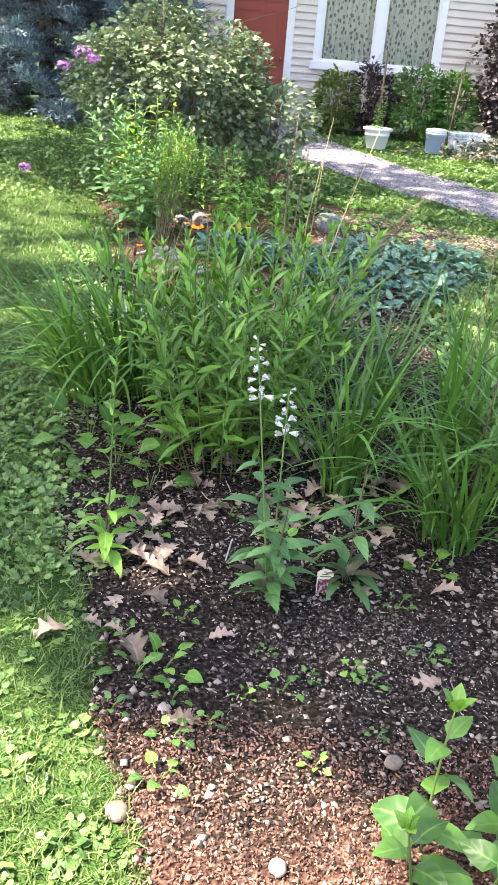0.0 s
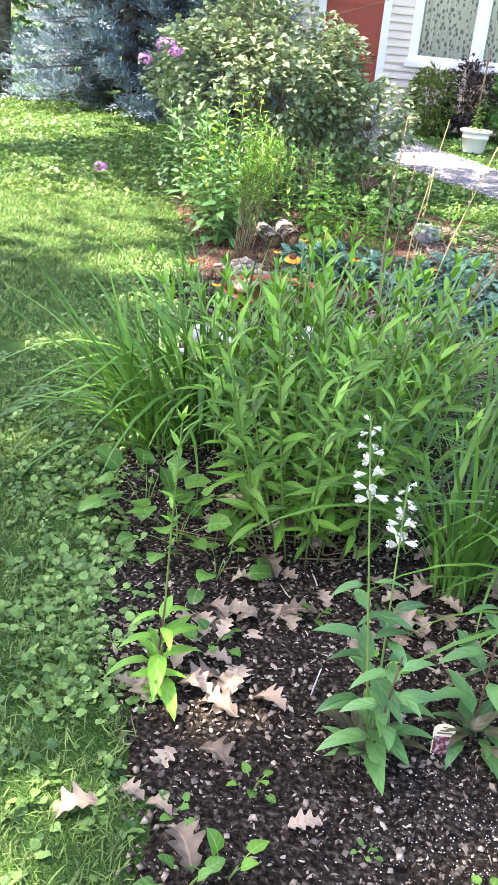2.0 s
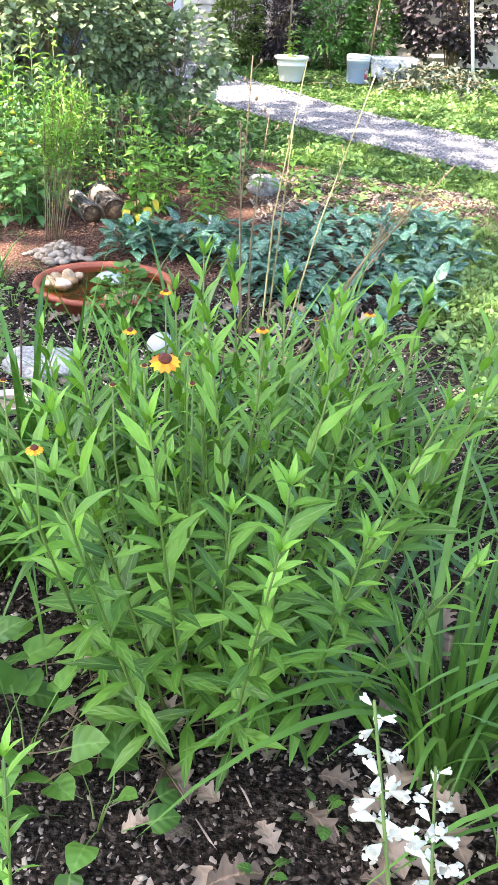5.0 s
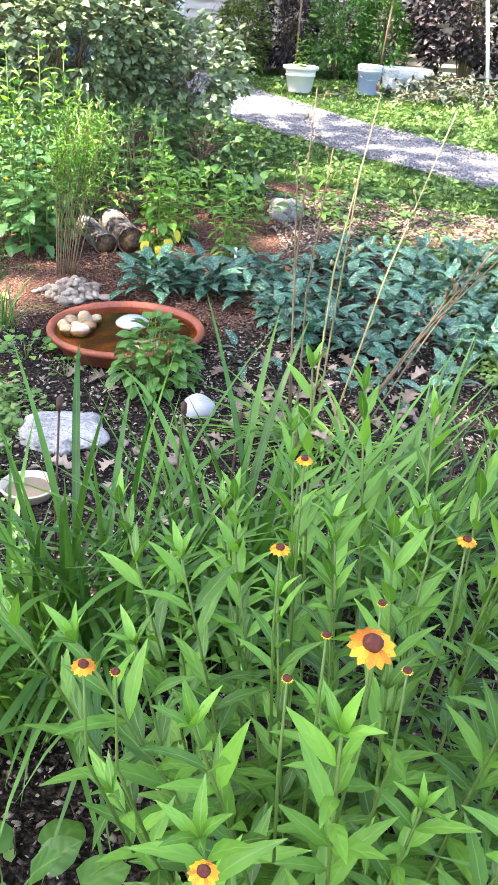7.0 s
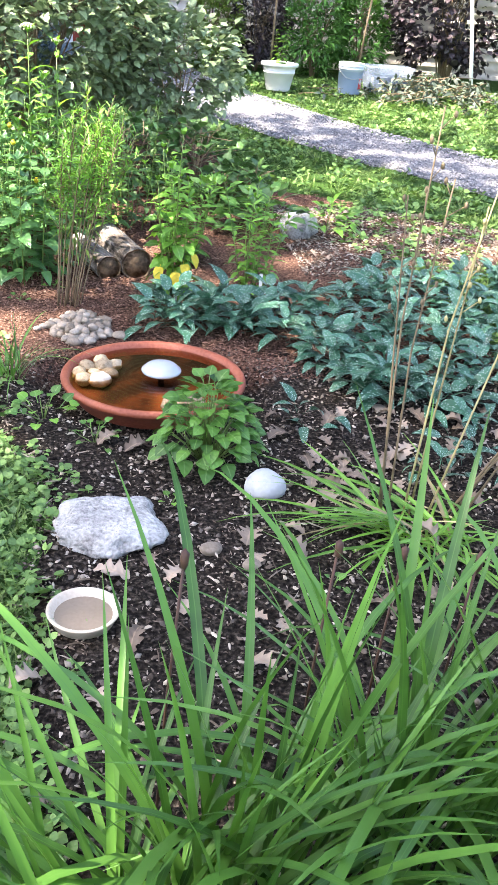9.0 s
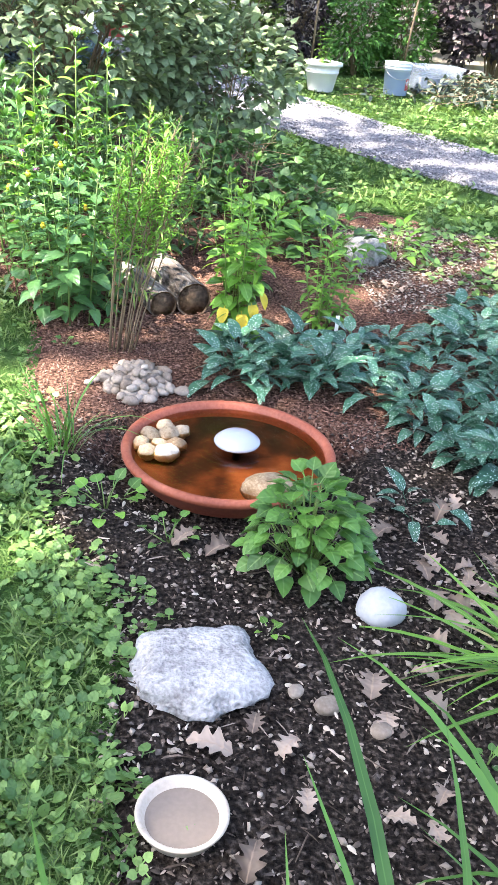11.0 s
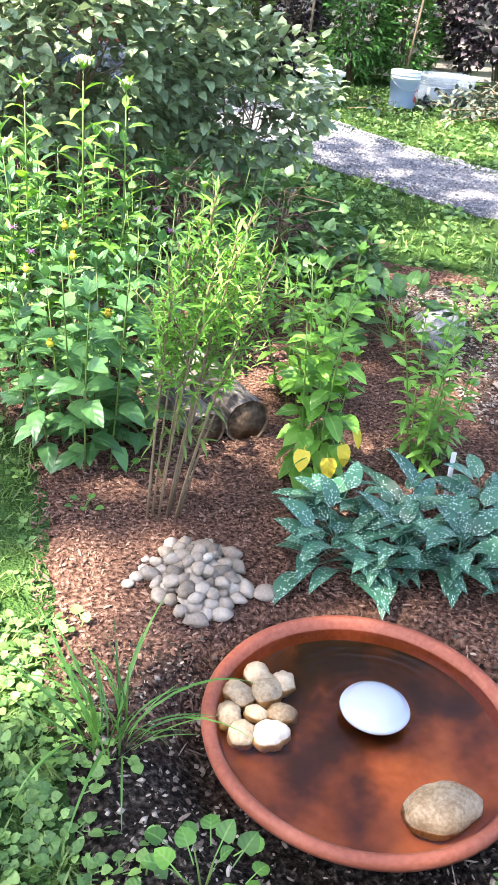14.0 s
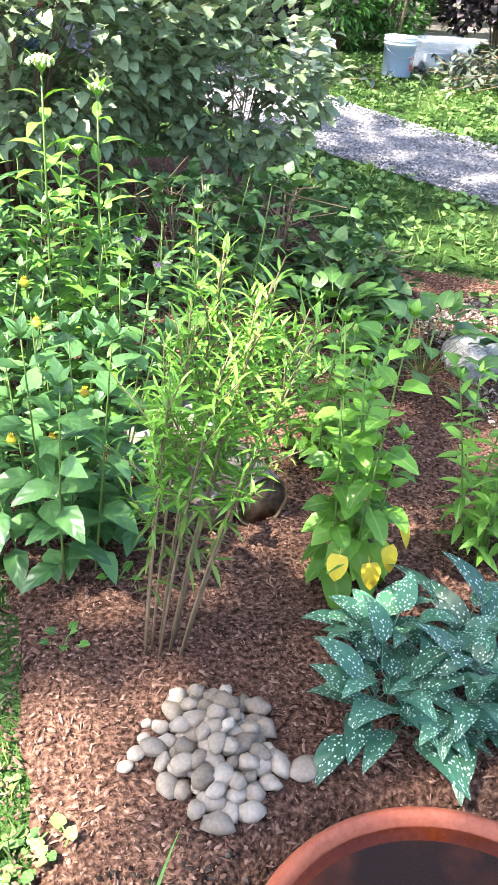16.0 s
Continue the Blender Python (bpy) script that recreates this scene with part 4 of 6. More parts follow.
def daylily(x, y, count, spread_r, lean=(0, 0), size=1.0, el=(58, 86), seed=1, label="clump of long arching green daylily leaves"):
    q = random.Random(seed)
    t = thing("daylily", x, y, bed_z(x, y) - 0.01, label, "plant", "daylily clumps")
    for i in range(count):
        a, r = q.uniform(0, 360), spread_r * math.sqrt(q.random())
        px, py = r * math.cos(radians(a)), r * math.sin(radians(a))
        az = a - 90 + q.gauss(0, 35)
        if lean != (0, 0) and q.random() < 0.55:
            az = math.degrees(math.atan2(-lean[0], lean[1])) + q.gauss(0, 35)
        part("leaf", q.choice(BLADES), t, aim((px, py, 0), az, q.uniform(*el), q.uniform(-40, 40), size * q.uniform(0.7, 1.1)))
    return t


daylily(-0.32, 3.6, 135, 0.14, (-1, -0.35), 0.97, (54, 85), 2)
daylily(-0.13, 3.72, 110, 0.15, (0, -0.3), 1.08, (77, 90), 3)
daylily(0.22, 3.88, 110, 0.17, (0, -0.3), 1.02, (75, 90), 4)
daylily(0.6, 3.95, 105, 0.16, (0.3, 0), 0.95, (68, 89), 5)
daylily(0.98, 3.8, 60, 0.15, (0.4, 0), 0.95, (58, 88), 16)
daylily(0.83, 2.82, 60, 0.075, (0, 0), 0.92, (78, 89), 6, "narrow upright clump of green daylily leaves")
daylily(1.21, 2.5, 70, 0.1, (-0.25, -0.4), 0.85, (55, 84), 7)
daylily(1.22, 3.05, 80, 0.13, (0.1, -0.3), 1.0, (58, 88), 8)
daylily(1.55, 2.8, 80, 0.13, (-0.3, -0.3), 1.05, (58, 88), 9)
daylily(1.5, 3.5, 60, 0.14, (0, 0), 1.0, (60, 88), 17)
daylily(-0.74, 6.16, 46, 0.055, (0, 0), 0.38, (58, 88), 10, "small tuft of green daylily leaves by the mulch")

# collapsed, yellowing daylily with dry seed stalks
PALE = [one("leaf", leaf(L, 0.014, d, 0.25, 7, "strap", wave=0.1), M["straw"] if i == 3 else M["lime"]) for i, (L, d) in enumerate(((0.5, 0.5), (0.6, 0.8), (0.55, 1.0), (0.45, 0.4)))]
t = thing("daylily", 0.62, 4.98, bed_z(0.62, 4.98), "collapsed daylily with yellowing leaves and dry seed stalks", "plant", "daylily clumps")
q = random.Random(5)
for i in range(85):
    part("leaf", q.choice(PALE), t, aim((q.gauss(0, 0.08), q.gauss(0, 0.06), 0.01), q.choice((q.gauss(80, 40), q.gauss(200, 60), q.uniform(0, 360))), q.uniform(6, 42), q.uniform(-30, 30), q.uniform(0.6, 1.05)), "yellow-green wilted leaf" if i == 0 else "")
for i, (bx, tx, ty, tz, bright) in enumerate(((0.5, 0.5, 5.1, 1.25, 0), (0.53, 0.58, 5.15, 1.06, 0), (0.58, 0.7, 5.05, 1.25, 1), (0.6, 0.67, 5.1, 1.0, 1), (0.66, 0.97, 5.1, 1.2, 1), (0.72, 1.22, 5.1, 0.8, 0), (0.74, 1.12, 5.15, 0.68, 0), (0.72, 1.3, 5.0, 0.9, 0), (0.51, 0.47, 5.2, 1.0, 0), (0.78, 1.2, 5.2, 0.7, 0))):
    g = Geo()
    p0, p1 = Vector((bx - 0.62, 0.12, 0)), Vector((tx - 0.62, ty - 4.98, tz))
    mid_p = (p0 + p1) / 2 + Vector((q.uniform(-0.03, 0.03), 0, 0.03))
    g.add(tube([p0, (p0 + mid_p) / 2, mid_p, (mid_p + p1) / 2, p1], 0.0042, 0.0022, 6))
    for j in range(7 if not bright else 3):
        s = 0.62 + 0.055 * j
        c = mid_p + (p1 - mid_p) * (2 * s - 1)
        d = Vector((q.uniform(-0.05, 0.05), q.uniform(-0.03, 0.03), 0.04))
        g.add(tube([c, c + d], 0.0018, 0.0012, 4)).add(boulder(0.006, 0.006, 0.011, j, 1), Matrix.Translation(c + d))
    part("seed_stalk", g.mesh("seed_stalk", [M["straw"] if bright else M["brown_stem"]]), t, None, "dry brown seed stalk")
for x, y, tx, ty, h in ((1.3, 3.1, 1.32, 3.1, 1.05), (1.45, 2.9, 1.55, 2.9, 0.95)):
    o = thing("dry_stalk", x, y, 0.01, "single dry straw-coloured flower stalk", "stalk", "dry stalks", Geo().add(tube([(0, 0, 0), ((tx - x) * 0.4, 0, h / 2), (tx - x, ty - y, h)], 0.004, 0.002, 5)).mesh("dry_stalk", [M["straw"]]))
for x, y, h in ((0.05, 4.1, 0.55), (0.2, 4.15, 0.5), (0.36, 4.15, 0.48), (0.47, 4.0, 0.55), (-0.25, 4.0, 0.6), (0.75, 4.0, 0.55), (1.28, 2.6, 0.75)):
    g = Geo().add(tube([(0, 0, 0), (0.01, 0, h / 2), (0.03, 0.01, h)], 0.0035, 0.003, 5)).add(boulder(0.009, 0.009, 0.028, int(h * 100), 1, 0.5), Matrix.Translation((0.032, 0.01, h + 0.015)))
    thing("spent_scape", x, y, 0.01, "dark spent daylily stalk with a shrivelled tip", "stalk", "spent daylily stalks", g.mesh("spent_scape", [M["dark_stem"]]))


def place_shoot(sh, parent, m):
    """Sets one leafy stem under a plant, its leaves as pieces of the stem where they are large."""
    if not isinstance(sh, tuple):
        return part("stem", sh, parent, m)
    ob = part("stem", sh[0], parent, m)
    for me, lm in sh[1]:
        part("leaf", me, ob, lm)
    return ob


def shoot(height, leaf_l, leaf_w, pairs, mat_stem, mat_leaf, seed, shape="lance", lean=0.12, start=0.15, el=(25, 60), grow=(1.0, 0.55), droop=0.7, whorl=2, r=0.0035, turn=75, stalk=0.0, tip=True, split=False, young=None):
    """One leafy stem: a tube with leaves going round it, smaller to the top, and a tuft at the tip."""
    q = random.Random(seed)
    g = Geo()
    bx, by = q.uniform(-lean, lean), q.uniform(-lean, lean)
    pts = [Vector((bx * s * s * height, by * s * s * height, height * s)) for s in (0, 0.25, 0.5, 0.75, 1)]
    g.add(tube(pts, r, r * 0.55, 5), None, 0)
    lib = [leaf(leaf_l, leaf_w, droop * q.uniform(0.6, 1.3), 0.22, 4, shape, stalk, 0.08) for _ in range(3)]
    meshes, found = [one("leaf", v, mat_leaf) for v in lib] if split else [], []
    fresh = [one("leaf", v, young) for v in lib] if split and young else meshes

    def put(i, m):
        if split:
            found.append(((fresh if m.translation.z > height * 0.8 else meshes)[i], m))
        else:
            g.add(lib[i], m, 1)
    az = q.uniform(0, 360)
    for i in range(pairs):
        s = start + (1 - start) * i / pairs
        p = Vector((bx * s * s * height, by * s * s * height, height * s))
        k = grow[0] + (grow[1] - grow[0]) * i / pairs
        for w in range(whorl):
            put(q.randrange(3), aim(p, az + w * 360 / whorl + q.gauss(0, 14), el[0] + (el[1] - el[0]) * i / pairs + q.gauss(0, 8), q.gauss(0, 15), k * q.uniform(0.8, 1.15)))
        az += turn
    if tip:
        for w in range(5):
            put(0, aim(pts[-1], w * 72 + az, q.uniform(55, 80), 0, grow[1] * q.uniform(0.55, 0.8)))
    me = g.mesh("stem", [mat_stem, mat_leaf])
    return (me, found) if split else me


# ---- sneezeweed clump ----
HELEN = [shoot(h, 0.12, 0.03, n, M["stem"], M["helen"], i, lean=0.06, start=0.2, el=(12, 70), grow=(1.0, 0.66), turn=137, whorl=2, droop=0.6, split=True, young=M["lime"]) for i, (h, n) in enumerate(((0.92, 15), (0.84, 14), (0.96, 16), (0.76, 13), (0.94, 15), (0.88, 15)))]
helen = thing("sneezeweed", 0.36, 3.02, 0.0, "tall bushy sneezeweed clump with bright green narrow leaves", "plant")
q = random.Random(11)
for i in range(44):
    a, r = i * 2.39996, 0.22 * math.sqrt((i + 0.5) / 44)
    px, py = r * math.cos(a) * 1.05, r * math.sin(a)
    tilt = (16 - 7 * math.sin(a)) * (r / 0.23) + q.gauss(0, 2.5)
    m = Matrix.Translation((px, py, 0)) @ Matrix.Rotation(a, 4, "Z") @ Matrix.Rotation(radians(tilt), 4, "Y") @ Matrix.Rotation(q.uniform(0, 6.28), 4, "Z") @ Matrix.Scale(q.uniform(0.9, 1.1), 4)
    place_shoot(HELEN[i % 6], helen, m)


def daisy(open_petals):
    g = Geo()
    g.add(boulder(0.0105, 0.0105, 0.008, 2, 2, 0.15), Matrix.Translation((0, 0, 0.004)), 0)
    petal = leaf(0.019 if open_petals else 0.008, 0.0125 if open_petals else 0.005, 0.5, -0.1, 4, "strap")
    for i in range(13 if open_petals else 10):
        g.add(petal, aim((0.007 * -math.sin(radians(i * 27.7)), 0.007 * math.cos(radians(i * 27.7)), 0.002), i * 27.7, -8 if open_petals else 15, 0, 1.0), 1)
    return g.mesh("flower", [M["maroon"], M["orange_petal"] if open_petals else M["yellow_petal"]])


OPEN, SHUT = daisy(True), daisy(False)
for i, (x, y, z, big) in enumerate(((0.232, 2.64, 1.03, 2), (0.2, 2.69, 1.0, 0), (0.272, 2.65, 0.99, 0), (0.265, 2.74, 1.0, 0), (0.17, 2.84, 1.0, 1), (0.224, 3.05, 1.0, 1), (0.389, 2.86, 1.0, 1), (-0.03, 2.66, 0.99, 1), (0.0, 2.65, 0.99, 0), (0.075, 2.44, 0.99, 1), (0.157, 2.64, 0.99, 0), (0.5, 3.0, 0.97, 0), (0.62, 3.1, 0.95, 1))):
    base = Vector((0.26 + (x - 0.26) * 0.85, 3.02 + (y - 3.02) * 0.85, z - 0.32))
    g = Geo().add(tube([base - helen.location, Vector((x, y, z - 0.12)) - helen.location, Vector((x, y, z)) - helen.location], 0.0022, 0.0014, 5))
    stalk = part("flower_stalk", g.mesh("flower_stalk", [M["stem"]]), helen)
    part("flower", OPEN if big else SHUT, stalk, Matrix.Translation(Vector((x, y, z)) - helen.location) @ Matrix.Rotation(radians(18 if big == 2 else 6), 4, "X") @ Matrix.Scale((0.42, 0.5, 0.95)[big], 4), ("small half-open flower head", "faded orange and maroon flower head", "orange daisy flower with a maroon centre")[big])
# dry stems at the foot of the clump
g = Geo()
for i in range(60):
    a = q.uniform(0, 6.28)
    p = Vector((0.26 + 0.22 * math.cos(a), 3.05 + 0.2 * math.sin(a), 0.02))
    d = Vector((q.gauss(0, 0.1), q.gauss(-0.06, 0.1), q.uniform(0.0, 0.12)))
    g.add(tube([p, p + d], 0.0025, 0.0015, 4))
tagged(new("dry_stems", g.mesh("dry_stems", [M["brown_stem"]])), "dry brown broken stems at the foot of the clump", "dry stems", kind="stuff")


# ---- beardtongue plants with white flowers ----
def beardtongue(x, y, stems, seed, label, rosette=13, foliage="penstemon"):
    q = random.Random(seed)
    t = thing("beardtongue", x, y, bed_z(x, y), label, "plant", "beardtongue plants")
    big = [one("leaf", leaf(0.14, 0.046, d, 0.2, 6, "ovate", 0.02, 0.08), m) for d, m in ((0.7, M[foliage]), (1.1, M[foliage]), (0.9, M["bronze_leaf"] if foliage == "penstemon" else M[foliage]))]
    for i in range(rosette):
        part("leaf", q.choice(big), t, aim((q.gauss(0, 0.015), q.gauss(0, 0.015), 0.01 + 0.015 * (i % 4)), i * 137.5, q.uniform(12, 60), q.gauss(0, 12), q.uniform(0.55, 0.95)))
    for h, dx, dy, flowers in stems:
        g = Geo()
        pts = [Vector((dx * s, dy * s, h * s)) for s in (0, 0.3, 0.6, 1)]
        st = part("stem", g.add(tube(pts, 0.0035, 0.002, 6)).mesh("stem", [M["dark_stem"] if dx > 0 else M["stem"]]), t)
        n = 6
        for i in range(n):
            s = (0.12 + 0.5 * i / n) if flowers else (0.15 + 0.85 * i / n)
            p = Vector((dx * s, dy * s, h * s))
            for w in (0, 180):
                part("leaf", big[i % 2], t, aim(p, 90 * i + w + q.gauss(20, 15), q.uniform(5, 35), q.gauss(0, 10), (1.08 - 0.08 * i) * q.uniform(0.85, 1.1)))
        for i in range(flowers):
            s = 0.76 + 0.24 * i / flowers
            p = Vector((dx * s, dy * s, h * s))
            part("flower", BELL, t, aim(p, i * 137.5, q.uniform(-15, 25), 0, (1.2 - 0.65 * i / flowers)), "white bell-shaped flower")
    return t


def bell():
    g = Geo().add(tube([(0, 0, 0), (0, 0.01, 0.002)], 0.0012, 0.0012, 4), None, 1)
    v, f, uv = lathe([(0.0015, 0.0), (0.0035, 0.006), (0.0065, 0.014), (0.007, 0.02)], 10)
    g.add((v, f, uv), pose(0, 0.01, 0.002, -90), 0)
    pet = leaf(0.009, 0.009, 0.9, 0.1, 3, "ovate")
    for i in range(5):
        a = i * 72
        g.add(pet, pose(0, 0.029, 0.002) @ Matrix.Rotation(radians(a), 4, "Y") @ Matrix.Translation((0, 0, 0.006)) @ Matrix.Rotation(radians(40), 4, "X"), 0)
    return g.mesh("flower", [M["white_petal"], M["stem"]])


BELL = bell()
beardtongue(0.59, 2.0, ((0.79, -0.11, 0.2, 17), (0.62, 0.0, 0.26, 16), (0.35, 0.03, -0.04, 0)), 3, "beardtongue with white flower spikes and bronzed leaves")
beardtongue(0.835, 2.13, ((0.42, 0.02, 0.05, 0),), 8, "leafy green beardtongue without flowers")
beardtongue(0.045, 2.14, ((0.24, 0.01, 0.02, 0),), 12, "pale young beardtongue at the lawn's edge", 5, "lime")
t = thing("weed_stem", 0.05, 2.17, 0.01, "tall thin weed with lime green leaves at its tip", "plant", tilt=-2)
part("stem", shoot(0.72, 0.05, 0.014, 10, M["stem"], M["lime"], 77, lean=0.03, start=0.55, el=(30, 60), whorl=2, r=0.0032, grow=(0.7, 1.1)), t)


# ---- plants with broad leaves ----
def bushlet(name, x, y, h, radius, count, mats, l, w, seed, label, shape="ovate", group="", el=(5, 60), stalk=0.04, low=0.1, cat="plant", z=None):
    """A low bush of separate broad leaves on thin stems."""
    q = random.Random(seed)
    t = thing(name, x, y, (bed_z(x, y) if in_bed(x, y) else H(y)) if z is None else z, label, cat, group)
    lib = [one("leaf", leaf(l, w, q.uniform(0.4, 1.0), 0.18, 5, shape, stalk, 0.1), m) for m in mats for _ in range(2)]
    g = Geo()
    for i in range(count):
        s = math.sqrt((i + 0.5) / count)
        a = i * 137.5
        rr = radius * 0.55 * s
        p = Vector((rr * math.cos(radians(a)), rr * math.sin(radians(a)), h * (low + (1 - low) * (1 - 0.75 * s * s)) * q.uniform(0.7, 1.0)))
        if i % 3 == 0:
            part("stem", Geo().add(tube([(p.x * 0.15, p.y * 0.15, 0), (p.x * 0.6, p.y * 0.6, p.z * 0.6), p], 0.0025, 0.0016, 5)).mesh("stem", [M["stem"]]), t)
        part("leaf", q.choice(lib), t, aim(p, a - 90 + q.gauss(0, 25), el[1] + (el[0] - el[1]) * s + q.gauss(0, 10), q.gauss(0, 15), q.uniform(0.75, 1.15)))
    return t


bushlet("young_shrub", -0.01, 5.48, 0.32, 0.28, 170, (M["broad"],), 0.058, 0.052, 4, "small bushy plant with bright green toothed leaves", "ovate", el=(-20, 45), stalk=0.02)
CORNER = [shoot(h, 0.118, 0.078, n, M["stem"], M["broad"], 310 + i, "ovate", 0.1, 0.2, (5, 35), (1.0, 0.62), 0.7, 2, 0.004, 90, 0.015, split=True, young=M["lime"]) for i, (h, n) in enumerate(((0.36, 4), (0.26, 3), (0.23, 3)))]
corner = thing("corner_plant", 1.0, 1.04, bed_z(1.0, 1.04), "broad-leaved green plant at the end of the bed", "plant")
for i, (dx, dy, lean, az) in enumerate(((-0.03, 0.05, 4, 100), (0.1, 0.02, 16, 10), (-0.06, -0.06, 14, 220), (0.06, -0.1, 16, 290), (0.16, 0.1, 12, 30))):
    place_shoot(CORNER[i % 3], corner, Matrix.Translation((dx, dy, 0)) @ Matrix.Rotation(radians(az), 4, "Z") @ Matrix.Rotation(radians(lean), 4, "Y"))
bushlet("violet", -0.06, 2.84, 0.12, 0.2, 18, (M["broad"],), 0.075, 0.07, 9, "violet plant with large heart-shaped leaves", "heart", "violets", stalk=0.07)
bushlet("violet", 0.1, 2.68, 0.09, 0.15, 9, (M["broad"],), 0.07, 0.066, 10, "violet plant with large heart-shaped leaves", "heart", "violets", stalk=0.06)
bushlet("violet", -0.22, 3.05, 0.16, 0.18, 14, (M["broad"],), 0.09, 0.085, 14, "violet plant with large heart-shaped leaves", "heart", "violets", stalk=0.06)
bushlet("violet", -0.587, 5.78, 0.08, 0.16, 18, (M["broad"], M["lime"]), 0.042, 0.042, 11, "violet plant with round scalloped leaves", "heart", "violets", stalk=0.035)
bushlet("violet", -0.4, 5.615, 0.06, 0.12, 12, (M["broad"],), 0.03, 0.028, 12, "low seedling violet on dark soil", "heart", "violets", stalk=0.03)
bushlet("violet", -0.064, 5.59, 0.09, 0.1, 7, (M["lime"],), 0.05, 0.05, 13, "violet plant with lime green leaves by the bird bath", "heart", "violets", stalk=0.04)
bushlet("leafy_perennial", 0.62, 8.4, 0.22, 0.4, 60, (M["broad"], M["dark_shrub"]), 0.11, 0.075, 15, "low clump of rounded green leaves on mulch", "ovate", "low leafy clumps", stalk=0.06)
bushlet("leafy_perennial", 0.3, 8.65, 0.24, 0.4, 60, (M["broad"], M["dark_shrub"]), 0.11, 0.075, 16, "low clump of rounded green leaves on mulch", "ovate", "low leafy clumps", stalk=0.06)
bushlet("leafy_perennial", 1.04, 8.5, 0.17, 0.24, 26, (M["lime"],), 0.09, 0.05, 17, "small clump of lime green leaves beside a rock", "ovate", "low leafy clumps", stalk=0.04)
for i, (x, y, s) in enumerate(((0.327, 1.607, 1.5), (0.254, 1.56, 1.3), (0.189, 1.747, 0.8), (0.342, 1.86, 0.9), (0.367, 1.488, 0.8), (0.65, 1.589, 0.9), (0.839, 1.692, 0.7), (0.719, 1.646, 0.6), (0.89, 1.652, 0.7), (0.551, 1.54, 0.6), (1.067, 1.797, 0.9), (0.389, 1.348, 0.9), (1.119, 2.28, 1.5), (0.468, 1.42, 0.6), (-0.79, 7.11, 0.9), (-0.64, 7.35, 0.8), (0.38, 1.2, 1.0), (0.55, 2.7, 1.0), (0.7, 2.62, 0.8), (0.16, 2.35, 1.2), (0.42, 2.55, 1.0), (-0.15, 5.2, 0.7), (0.28, 4.75, 0.7), (0.22, 1.42, 0.8), (0.74, 1.32, 0.6), (0.9, 1.45, 0.5), (0.6, 1.75, 0.5), (0.62, 2.35, 1.1), (1.0, 2.05, 0.8))):
    bushlet("seedling", x, y, 0.035 * s, 0.07 * s, 6, (M["lime"] if i % 3 == 0 else M["broad"],), 0.032 * s, 0.027 * s, 30 + i, "small green weed seedling on the soil", "heart", "weed seedlings", stalk=0.012 * s)

# spotted lungwort
LUNG = [one("leaf", leaf(L, w, d, 0.16, 9, "ovate", 0.06, 0.06), M["lungwort"]) for L, w, d in ((0.15, 0.062, 1.1), (0.13, 0.056, 1.4), (0.165, 0.066, 0.9), (0.115, 0.052, 1.2))]


def lungwort(x, y, n, s, seed):
    q = random.Random(seed)
    t = thing("lungwort", x, y, bed_z(x, y), "lungwort with dark green leaves spotted silvery white", "plant", "lungwort patch")
    for i in range(n):
        part("leaf", q.choice(LUNG), t, aim((q.gauss(0, 0.03), q.gauss(0, 0.03), 0.02 + 0.1 * s * (i / n)), i * 137.5 + q.gauss(0, 20), 12 + 42 * (i / n) + q.gauss(0, 8), q.gauss(0, 15), s * q.uniform(0.75, 1.15)))


q = random.Random(21)
LUNG_SPOTS = [(-0.09, 6.76), (0.085, 6.727), (0.25, 6.683), (-0.045, 6.945), (0.16, 6.923)]
for j in range(8):
    for i in range(10):
        x, y = 0.32 + i * 0.2 + (j % 2) * 0.1 + q.gauss(0, 0.03), 5.92 + j * 0.22 + q.gauss(0, 0.03)
        lo = 0.3 + 0.25 * max(0, min(1, (6.6 - y) / 0.5)) - (0.0 if y < 7.05 else -0.4 * (y - 7.05))
        if lo < x < 1.6 + 0.5 * min(1, (y - 5.9) / 1.0) and y < 7.12 + 0.42 * max(0, min(1, (x - 0.5) / 0.6)):
            LUNG_SPOTS.append((x, y))
for i, (x, y) in enumerate(LUNG_SPOTS):
    lungwort(x, y, 20 if i > 5 else 28, q.uniform(0.75, 0.95) if i > 5 else 0.98, 60 + i)
for x, y in ((0.36, 5.72), (0.75, 5.3), (0.9, 5.45), (1.1, 5.35), (1.25, 5.55), (1.0, 5.65)):
    lungwort(x, y, 9, 0.7, int(x * 100))


# ---- perennials behind the bath ----
def stand(name, x, y, label, shoots, count, radius, tilt, seed, group="", scale=(0.85, 1.1)):
    q = random.Random(seed)
    t = thing(name, x, y, bed_z(x, y) if in_bed(x, y) else H(y), label, "plant", group)
    for i in range(count):
        a, r = i * 2.39996, radius * math.sqrt((i + 0.5) / count)
        m = Matrix.Translation((r * math.cos(a), r * math.sin(a), 0)) @ Matrix.Rotation(a, 4, "Z") @ Matrix.Rotation(radians(tilt * r / radius + q.gauss(0, 3)), 4, "Y") @ Matrix.Rotation(q.uniform(0, 6.28), 4, "Z") @ Matrix.Scale(q.uniform(*scale), 4)
        place_shoot(shoots[i % len(shoots)], t, m)
    return t


